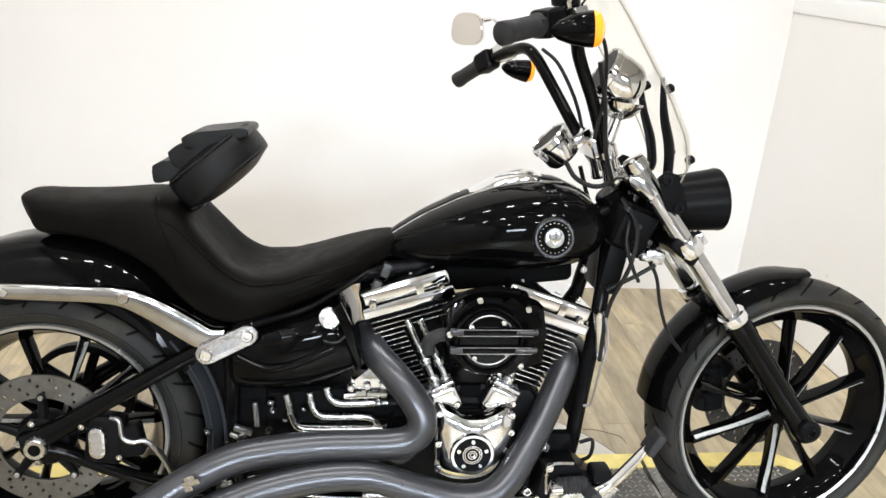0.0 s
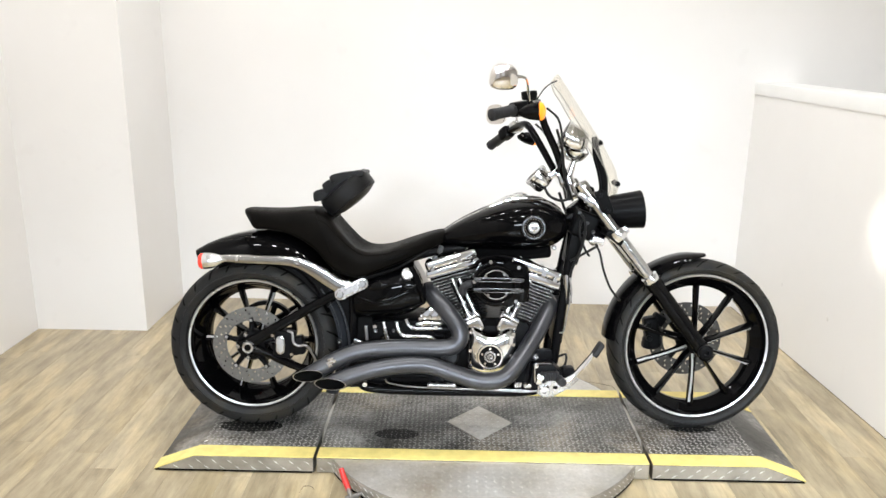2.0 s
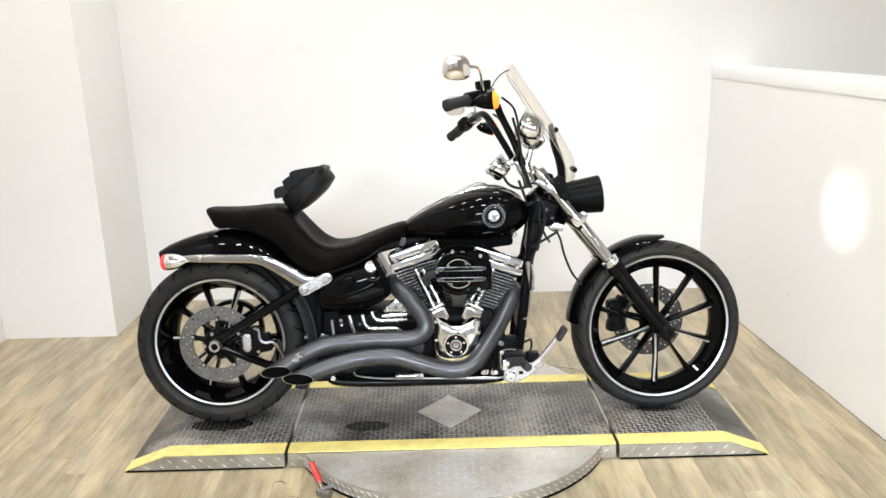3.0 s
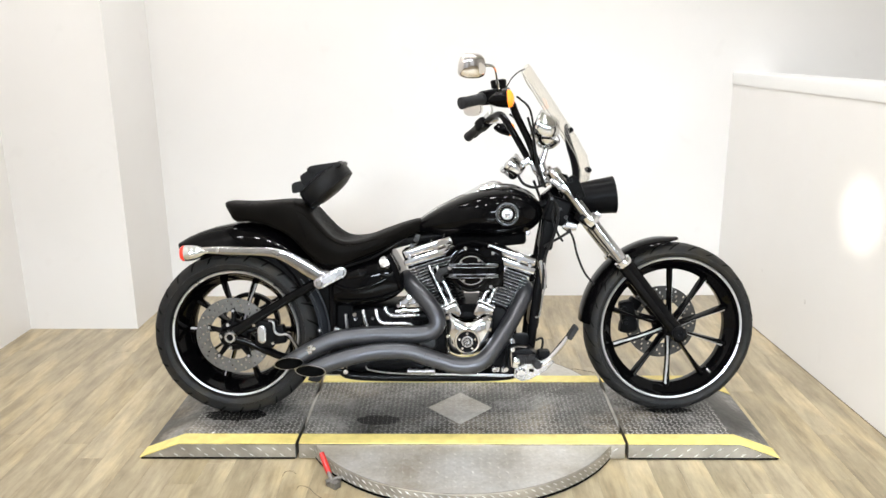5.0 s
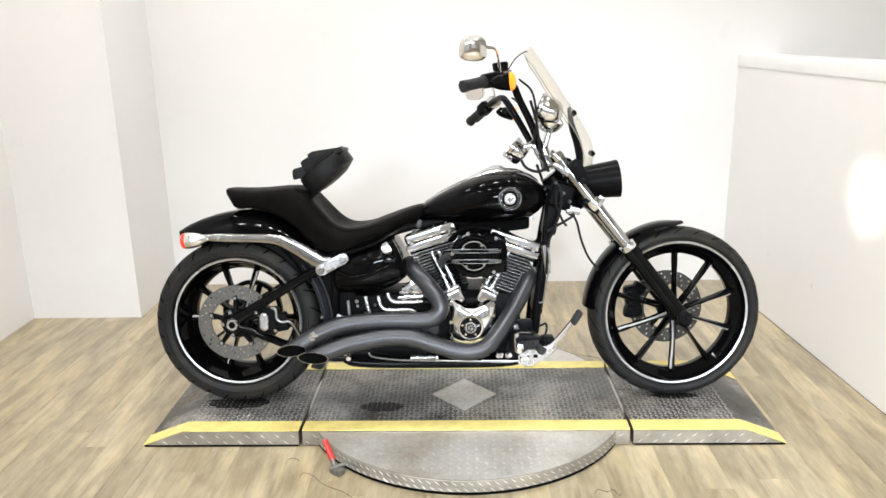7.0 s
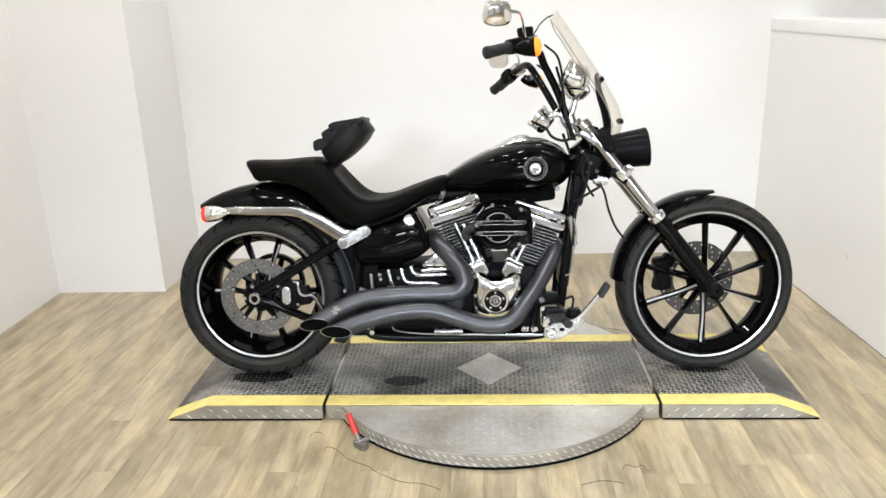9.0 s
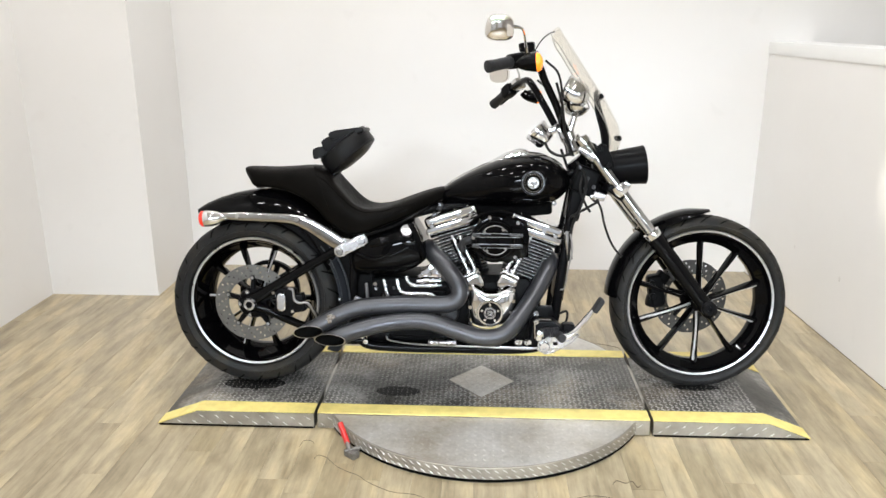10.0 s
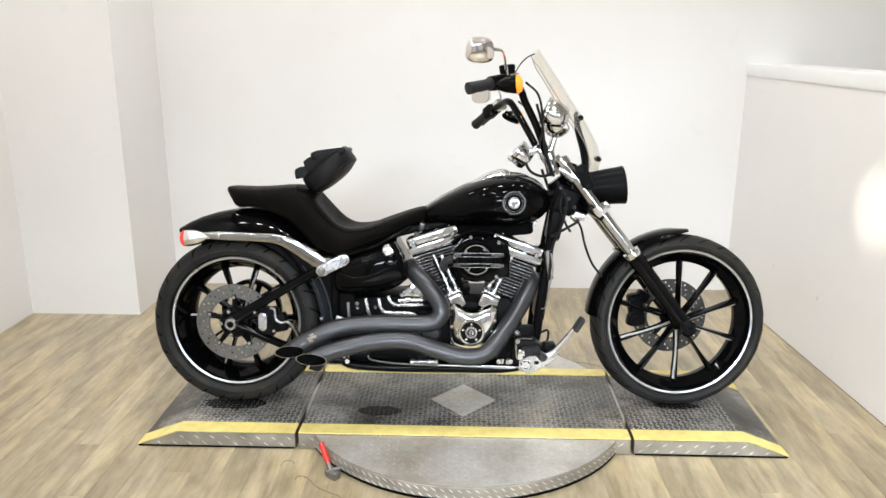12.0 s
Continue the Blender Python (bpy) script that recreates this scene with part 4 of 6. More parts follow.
bm = bmesh.new()
plate(bm, [(-0.715 + (x + 0.715) * 0.62, 0.335 + (z - 0.335) * 0.78) for x, z in ol], -0.1688, -0.1676)
part("cover_inlay", bm, M["steel"], caliper)
bm = bmesh.new()
tube(bm, [(-0.69, -0.15, 0.385), (-0.672, -0.155, 0.38), (-0.668, -0.155, 0.345), (-0.65, -0.155, 0.332), (-0.62, -0.15, 0.33), (-0.59, -0.14, 0.28), (-0.57, -0.13, 0.22)], 0.005, 8, 5)
part("brake_line", bm, M["steel"], caliper, "braided brake line")
bm = bmesh.new()
tube(bm, [(-0.64, -0.14, 0.32), (-0.6, -0.145, 0.31), (-0.575, -0.14, 0.26), (-0.56, -0.13, 0.21)], 0.004, 8, 5)
part("brake_line", bm, M["hose"], caliper)
for p in ((-0.675, -0.155, 0.3), (-0.745, -0.155, 0.37)):
    bolt(caliper, p, r=0.007)


# -- tank --
def ring(x, zb, zt, hw, n=32, power=2.5, tuck=0.85, belly=0.42):
    """A section of the tank or seat across the bike: narrower low down."""
    out = []
    h = zt - zb
    for cy, cz in oval(1, 1, n, power):
        f = (cz + 1) / 2
        w = hw * (1 if f > belly else tuck + (1 - tuck) * (f / belly) ** 0.7)
        out.append(Vector((x, cy * w, zb + h * f)))
    return out


TANK = [(-0.135, 0.705, 0.738, 0.04), (-0.115, 0.70, 0.76, 0.062), (-0.05, 0.692, 0.802, 0.098), (0.03, 0.687, 0.842, 0.132), (0.11, 0.685, 0.871, 0.155),
        (0.19, 0.686, 0.885, 0.166), (0.25, 0.693, 0.881, 0.163), (0.3, 0.71, 0.86, 0.145), (0.335, 0.74, 0.83, 0.11), (0.35, 0.765, 0.805, 0.06)]
bm = bmesh.new()
skin(bm, [ring(x, zb, zt, hw, 40) for x, zb, zt, hw in smooth_rows(TANK, 40)])
tank = part("fuel_tank", bm, M["paint"], bike, "gloss black teardrop fuel tank", 60)


def tank_top(x):
    return float(np.interp(x, [r[0] for r in TANK], [r[2] for r in TANK]))


def tank_side(x, z):
    """How far out the tank's side lies."""
    r = [float(np.interp(x, [q[0] for q in TANK], [q[k] for q in TANK])) for k in (1, 2, 3)]
    f = 2 * (z - r[0]) / (r[1] - r[0]) - 1
    w = r[2] * (1 - abs(f) ** 2.5) ** (1 / 2.5)
    ff = (f + 1) / 2
    return w * (1 if ff > 0.42 else 0.85 + 0.15 * (ff / 0.42) ** 0.7)


# console along the top of the tank
bm = bmesh.new()
rows = []
for x in np.linspace(0.05, 0.225, 18):
    f = (x - 0.05) / 0.175
    w = 0.016 + 0.03 * math.sin(math.pi * min(1, 0.12 + f * 0.72))
    h = 0.006 + 0.014 * math.sin(math.pi * min(1, f * 0.95)) ** 1.5
    z = tank_top(x)
    rows.append([Vector((x, w * c, z - 0.012 + (h + 0.012) * max(0, s) ** 0.6 - (0.006 if s < 0 else 0))) for c, s in oval(1, 1, 18, 2.6)])
skin(bm, rows)
console = part("tank_console", bm, M["chrome"], tank, "chrome console along the tank top")
bm = bmesh.new()
skin(bm, [[Vector((x, (0.02 + 0.012 * (x + 0.125) / 0.18) * c, tank_top(x) - 0.006 + 0.0095 * max(0, s) ** 0.6 - (0.004 if s < 0 else 0))) for c, s in oval(1, 1, 16, 2.8)] for x in np.linspace(-0.122, 0.058, 12)])
part("tank_strip", bm, M["satin"], tank, "black strip behind the console")
bm = bmesh.new()
rows = []
for x in np.linspace(0.2, 0.325, 10):
    f = (x - 0.2) / 0.125
    w = 0.045 * (1 - 0.5 * f ** 2)
    rows.append([Vector((x, w * c, tank_top(x) - 0.01 + (0.02 - 0.008 * f) * max(0, s) ** 0.7 - (0.004 if s < 0 else 0))) for c, s in oval(1, 1, 18, 2.6)])
skin(bm, rows)
part("dash_panel", bm, M["satin"], tank, "black dash panel with chrome edging")
for s in (-1, 1):
    bm = bmesh.new()
    tube(bm, [(x, s * (0.047 - 0.024 * ((x - 0.2) / 0.125) ** 2), tank_top(x) + 0.001) for x in np.linspace(0.2, 0.322, 6)], 0.0035, 8, 3)
    part("dash_edge", bm, M["chrome"], tank, "chrome dash edging")
    bm = bmesh.new()
    tube(bm, [(x, s * (0.024 + 0.026 * (x + 0.12) / 0.34), tank_top(x) - 0.001) for x in np.linspace(-0.12, 0.22, 10)], 0.0026, 8, 3)
    part("console_edge", bm, M["chrome"], tank, "chrome console edging")
bm = bmesh.new()
lathe(bm, [(0.036, -0.01), (0.038, 0.006), (0.03, 0.014), (0.012, 0.019)], (0.165, 0, tank_top(0.165) + 0.004), (-0.1, 0, 1), 28)
part("fuel_cap", bm, M["chrome"], tank, "domed chrome fuel cap")
# round tank badges, as plain shapes
for s in (-1, 1):
    by = tank_side(0.208, 0.786)
    o, ax = (0.208, s * (by - 0.006), 0.786), (0.0, s * 1.0, 0.1)
    bm = bmesh.new()
    lathe(bm, [(0.044, 0), (0.044, 0.006), (0.041, 0.0115), (0.037, 0.0115), (0.036, 0.0085)], o, ax, 14)
    badge = part("badge", bm, M["darkmetal"], tank, "round chrome tank badge")
    a, u, v = basis(ax)
    bm = bmesh.new()
    for k in range(22):
        q = Vector(o) + a * 0.0088 + (u * math.cos(k * math.pi / 11) + v * math.sin(k * math.pi / 11)) * 0.031
        lathe(bm, [(0.0019, 0), (0.0016, 0.003), (0.0006, 0.0036)], q, a, 8)
    part("badge_stud", bm, M["chrome"], badge)["kind"] = "stuff"
    bm = bmesh.new()
    lathe(bm, [(0.038, 0.0), (0.038, 0.0088)], o, ax, 32)
    part("badge_field", bm, M["hole"], badge, "dark recessed ring")
    bm = bmesh.new()
    lathe(bm, [(0.021, 0.008), (0.02, 0.0125), (0.015, 0.014), (0.004, 0.0145)], o, ax, 28)
    part("badge_boss", bm, M["steel"], badge, "bright raised centre")
    bm = bmesh.new()
    plate(bm, [(0.208 + x, 0.7875 + z) for x, z in ((-0.013, 0.009), (0, 0.013), (0.013, 0.009), (0.012, -0.003), (0, -0.015), (-0.012, -0.003))], *sorted((s * (by + 0.006), s * (by + 0.0105))), 0.001)
    part("badge_bar", bm, M["chrome"], badge, "raised chrome emblem shape")
bolt(tank, (0.287, -0.128, 0.712), r=0.009, h=0.008, material="alu")

# -- seat --
# x, bottom, top, half width, hollow of the top
SEAT = [(-0.872, 0.818, 0.826, 0.03, 0.0), (-0.867, 0.81, 0.83, 0.052, 0.0), (-0.857, 0.798, 0.831, 0.07, 0.0), (-0.842, 0.778, 0.831, 0.087, 0.0), (-0.822, 0.756, 0.83, 0.101, 0.0), (-0.76, 0.754, 0.829, 0.12, 0.0), (-0.7, 0.742, 0.832, 0.13, 0.0),
        (-0.64, 0.716, 0.839, 0.142, 0.003), (-0.59, 0.68, 0.84, 0.152, 0.009), (-0.545, 0.63, 0.826, 0.16, 0.022), (-0.5, 0.598, 0.778, 0.166, 0.034), (-0.45, 0.584, 0.723, 0.17, 0.034), (-0.4, 0.592, 0.694, 0.17, 0.018),
        (-0.33, 0.62, 0.694, 0.16, 0.005), (-0.26, 0.647, 0.716, 0.14, 0.0), (-0.2, 0.675, 0.738, 0.108, 0.0), (-0.145, 0.7, 0.755, 0.077, 0.0), (-0.106, 0.72, 0.761, 0.05, 0.0)]


def seat_ring(x, zb, zt, hw, hollow, n=36):
    out = []
    for (cy, cz), (qy, qz) in zip(oval(1, 1, n, 3.0), oval(1, 1, n, 6.0)):
        if cz < 0:
            cy, cz = qy, qz
        z = zb + (zt - zb) * (cz + 1) / 2
        if cz > 0:
            z -= hollow * max(0, 1 - (cy / 0.8) ** 2) * cz
        low = max(0.0, -cz)
        out.append(Vector((x, cy * hw * (1 - 0.06 * low), z)))
    return out


bm = bmesh.new()
skin(bm, [seat_ring(*r) for r in smooth_rows(SEAT, 80)])
seat = part("seat", bm, M["leather"], bike, "black stitched vinyl two-up seat", 60)
# seams
for s in (-1, 1):
    bm = bmesh.new()
    pts = []
    for x in np.linspace(-0.58, -0.19, 12):
        r = [float(np.interp(x, [q[0] for q in SEAT], [q[k] for q in SEAT])) for k in (1, 2, 3)]
        f = 0.80 - 0.25 * max(0, (x + 0.3)) / 0.11
        z = r[0] + (r[1] - r[0]) * f
        w = r[2] * (1 - abs(2 * f - 1) ** 3) ** (1 / 3)
        pts.append((x, s * (w + 0.0004), z))
    tube(bm, pts, 0.0022, 6, 3)
    part("seam", bm, M["leather"], seat, "raised piping seam")
    bm = bmesh.new()
    pts = []
    for f in np.linspace(0.12, 0.97, 10):
        x = -0.6 + 0.1 * (1 - f)
        r = [float(np.interp(x, [q[0] for q in SEAT], [q[k] for q in SEAT])) for k in (1, 2, 3)]
        z = r[0] + (r[1] - r[0]) * f
        w = r[2] * (1 - abs(2 * f - 1) ** 3) ** (1 / 3)
        pts.append((x, s * (w + 0.0004), z))
    tube(bm, pts, 0.0022, 6, 3)
    part("seam", bm, M["leather"], seat, "raised piping seam")
bm = bmesh.new()
tube(bm, [(-0.33, -0.1645, 0.655), (-0.285, -0.152, 0.67), (-0.245, -0.136, 0.684)], 0.003, 6, 4, flat=0.4)
part("seat_mark", bm, M["hole"], seat, "small dark embroidered mark")
bm = bmesh.new()
box(bm, (-0.826, 0.0, 0.757), (0.03, 0.02, 0.02), (0, 0, 0), 0.004)
part("seat_tab", bm, M["darkmetal"], seat)

# -- rider backrest with a pouch --
PC, PA = Vector((-0.484, 0, 0.893)), radians(40)
pu, pn = Vector((math.cos(PA), 0, math.sin(PA))), Vector((-math.sin(PA), 0, math.cos(PA)))


def pillow(bm, c, along, out, length, wide, thick, power=3.2, n=24, m=9):
    """A stuffed cushion: an outline across the bike that swells in the middle of its thickness."""
    rings = []
    for k in range(m):
        f = -1 + 2 * k / (m - 1)
        g = (1 - abs(f) ** 3.0) ** (1 / 3.0)
        g = 0.74 + 0.26 * g if 0 < k < m - 1 else 0.68
        rings.append([c + along * (a * length * g) + Vector((0, b * wide * g, 0)) + out * (f * thick) for a, b in oval(1, 1, n, power)])
    dome = [[c + along * (a * length * g) + Vector((0, b * wide * g, 0)) - out * (thick + h) for a, b in oval(1, 1, n, power)] for g, h in ((0.1, 0.008), (0.36, 0.0068), (0.56, 0.004))]
    return skin(bm, dome + rings)


bm = bmesh.new()
pillow(bm, PC, pu, pn, 0.107, 0.124, 0.043, 2.2)
pad = part("backrest", bm, M["pad"], bike, "padded black vinyl rider backrest", 50)
for o in (0.031, -0.028):
    bm = bmesh.new()
    g = 0.985
    loop = [PC + pu * (a * 0.103 * g) + Vector((0, b * 0.1218 * g, 0)) + pn * o for a, b in oval(1, 1, 40, 2.3)]
    tube(bm, loop + [loop[0]], 0.0028, 6, 2, caps=False)
    part("piping", bm, M["pad"], pad, "raised piping round the cushion")
for nm, ol, hw, lb in (("pouch", [(-0.572, 0.93), (-0.548, 0.948), (-0.505, 0.958), (-0.47, 0.955), (-0.47, 0.93), (-0.52, 0.9), (-0.558, 0.9)], 0.082, "small black pouch behind the backrest"),
                       ("pouch_flap", [(-0.535, 0.972), (-0.515, 0.983), (-0.465, 0.99), (-0.415, 0.996), (-0.404, 0.985), (-0.42, 0.972), (-0.48, 0.962), (-0.522, 0.95), (-0.532, 0.958)], 0.088, "folded pouch flap"),
                       ("lower_pouch", [(-0.606, 0.9), (-0.59, 0.909), (-0.565, 0.912), (-0.545, 0.9), (-0.555, 0.878), (-0.585, 0.868), (-0.604, 0.868)], 0.07, "rolled lower end of the pouch")):
    bm = bmesh.new()
    plate(bm, [(p.x, p.z) for p in spline([(x - (0.008 if nm == "pouch_flap" else 0.0), 0, z - (0.016 if nm == "pouch_flap" else 0.004)) for x, z in ol + ol[:1]], 3)][:-1], -hw, hw, 0.006, 3)
    part(nm, bm, M["pad"], pad, lb)
bm = bmesh.new()
box(bm, (-0.55, 0, 0.838), (0.04, 0.06, 0.09), (0, -30, 0), 0.012, 3)
part("bracket", bm, M["darkmetal"], pad)

# -- frame --
for s in (-1, 1):
    bm = bmesh.new()
    tube(bm, [(0.375, s * 0.02, 0.8), (0.362, s * 0.05, 0.72), (0.345, s * 0.085, 0.6), (0.315, s * 0.1, 0.38), (0.3, s * 0.1, 0.26), (0.262, s * 0.1, 0.18), (0.2, s * 0.1, 0.155), (0.0, s * 0.1, 0.15), (-0.36, s * 0.1, 0.155), (-0.43, s * 0.1, 0.19), (-0.46, s * 0.1, 0.27)], 0.0175, 14, 6)
    part("frame_tube", bm, M["frame"], bike, "gloss black frame cradle tube")
    bm = bmesh.new()
    tube(bm, [(-0.46, s * 0.1, 0.27), (-0.45, s * 0.115, 0.42), (-0.44, s * 0.125, 0.56), (-0.36, s * 0.115, 0.615), (-0.2, s * 0.07, 0.67), (-0.02, s * 0.03, 0.7), (0.2, s * 0.02, 0.74), (0.37, s * 0.015, 0.82)], 0.017, 12, 5)
    part("frame_tube", bm, M["frame"], bike)
bm = bmesh.new()
box(bm, (-0.09, 0, 0.155), (0.52, 0.17, 0.025), (0, 0, 0), 0.008)
part("skid_plate", bm, M["hole"], bike)
bm = bmesh.new()
rod(bm, (-0.17, -0.128, 0.182), (-0.07, -0.128, 0.182), 0.009, edge=0.002)
for x in (-0.165, -0.14, -0.1, -0.075):
    rod(bm, (x, -0.128, 0.182), (x + 0.012, -0.128, 0.182), 0.012, edge=0.002)
part("link_rod", bm, M["steel"], bike, "bright threaded linkage under the frame")
bm = bmesh.new()
tube(bm, [(-0.33, -0.12, 0.2), (-0.31, -0.125, 0.185), (-0.2, -0.125, 0.172), (0.05, -0.12, 0.165), (0.2, -0.12, 0.16), (0.24, -0.13, 0.168)], 0.0035, 8, 5)
part("cable", bm, M["steel"], bike, "thin bright cable along the frame")
bolt(bike, (-0.42, -0.118, 0.2), r=0.011, h=0.01)

for y in (-0.06, 0.06):
    bm = bmesh.new()
    lathe(bm, [(0.02, 0), (0.036, 0.006), (0.036, 0.09), (0.028, 0.1), (0.028, 0.24), (0.034, 0.25), (0.034, 0.3), (0.015, 0.31)], (-0.41, y, 0.2), (1, 0, -0.05), 20)
    part("shock_absorber", bm, M["satin"], bike, "black shock absorber under the frame")
bolt(bike, (-0.405, -0.13, 0.182), r=0.011, h=0.01)
for q, r in (((-0.5, -0.13, 0.345), 0.008), ((-0.43, -0.13, 0.325), 0.011), ((-0.46, -0.12, 0.31), 0.009), ((-0.375, -0.115, 0.335), 0.008), ((-0.365, -0.115, 0.385), 0.007)):
    bolt(bike, q, r=r, h=0.012, material="alu")
bm = bmesh.new()
rod(bm, (-0.402, -0.125, 0.405), (-0.398, -0.125, 0.35), 0.006, edge=0.001)
box(bm, (-0.428, -0.125, 0.342), (0.04, 0.012, 0.014), (0, 20, 0), 0.003)
rod(bm, (-0.455, -0.128, 0.335), (-0.42, -0.13, 0.318), 0.0055, edge=0.001)
part("linkage", bm, M["steel"], bike, "small bright linkage behind the gearbox")
# -- oil tank and battery cover --
OIL = [(-0.455, 0.47, 0.555, 0.13), (-0.435, 0.45, 0.578, 0.156), (-0.36, 0.45, 0.61, 0.172), (-0.28, 0.46, 0.632, 0.176), (-0.235, 0.474, 0.64, 0.172), (-0.212, 0.487, 0.612, 0.168), (-0.193, 0.503, 0.575, 0.162), (-0.18, 0.515, 0.545, 0.152)]
bm = bmesh.new()
skin(bm, [ring(x, zb - 0.024, zt, hw * 1.02, 44, 3.1, 0.98) for x, zb, zt, hw in smooth_rows(OIL, 22)])
oil = part("oil_tank", bm, M["paint"], bike, "gloss black wrap-round oil tank", 60)
bm = bmesh.new()
tube(bm, [(-0.43, -0.16, 0.522), (-0.373, -0.176, 0.505), (-0.317, -0.179, 0.515), (-0.237, -0.177, 0.55)], 0.009, 12, 5)
part("tank_ridge", bm, M["paint"], oil, "pressed ridge along the oil tank")
bm = bmesh.new()
plate(bm, [(-0.242, 0.632), (-0.224, 0.642), (-0.195, 0.585), (-0.178, 0.505), (-0.19, 0.496), (-0.209, 0.578)], -0.176, -0.15, 0.006, 3)
part("tank_flange", bm, M["paint"], oil, "gloss black front flange of the oil tank")
bm = bmesh.new()
tube(bm, [(-0.395, -0.145, 0.55), (-0.37, -0.153, 0.558), (-0.335, -0.157, 0.568), (-0.3, -0.153, 0.576)], [0.012, 0.022, 0.024, 0.014], 20, 6)
part("tank_shoulder", bm, M["paint"], oil, "rounded gloss black shoulder of the oil tank", 60)
# small chrome bolts added to stand for lamp glints on the tank
for p in ((-0.4, 0.59), (-0.375, 0.6), (-0.345, 0.607), (-0.32, 0.612)):
    bolt(oil, (p[0], -0.148, p[1]), (0, -0.8, 0.6), 0.005, 0.005)
bm = bmesh.new()
lathe(bm, [(0.016, -0.012), (0.017, 0.0), (0.024, 0.003), (0.0255, 0.012), (0.022, 0.019), (0.01, 0.022)], (-0.245, -0.155, 0.604), (0, -0.9, 0.5), 12)
part("oil_cap", bm, M["alu"], oil, "bright oil filler cap")
bm = bmesh.new()
tube(bm, [(-0.27, -0.16, 0.585), (-0.255, -0.176, 0.565), (-0.23, -0.178, 0.562), (-0.212, -0.172, 0.575)], 0.003, 6, 4)
part("cap_wire", bm, M["hose"], oil)
bm = bmesh.new()
tube(bm, [(-0.4, -0.15, 0.59), (-0.3, -0.15, 0.622), (-0.235, -0.135, 0.655), (-0.17, -0.1, 0.69)], [0.008, 0.006, 0.006, 0.006], 8, 4)
part("seat_rail", bm, M["frame"], bike)
for p in ((-0.15, -0.09, 0.655), (-0.13, -0.08, 0.69)):
    bm = bmesh.new()
    box(bm, p, (0.018, 0.02, 0.03), (0, 20, 0), 0.003)
    part("seat_bracket", bm, M["darkmetal"], bike)

# -- engine --
bm = bmesh.new()
plate(bm, [(-0.11, 0.19), (0.2, 0.19), (0.25, 0.24), (0.25, 0.36), (0.2, 0.43), (0.1, 0.44), (-0.02, 0.44), (-0.11, 0.38)], -0.115, 0.13, 0.015, 3)
case = part("crankcase", bm, M["case"], bike, "black engine crankcase")
bm = bmesh.new()
plate(bm, [(-0.4, 0.19), (-0.1, 0.19), (-0.1, 0.4), (-0.2, 0.43), (-0.38, 0.42), (-0.43, 0.33)], -0.095, 0.12, 0.02, 3)
gearbox = part("gearbox", bm, M["case"], bike, "black gearbox casing")


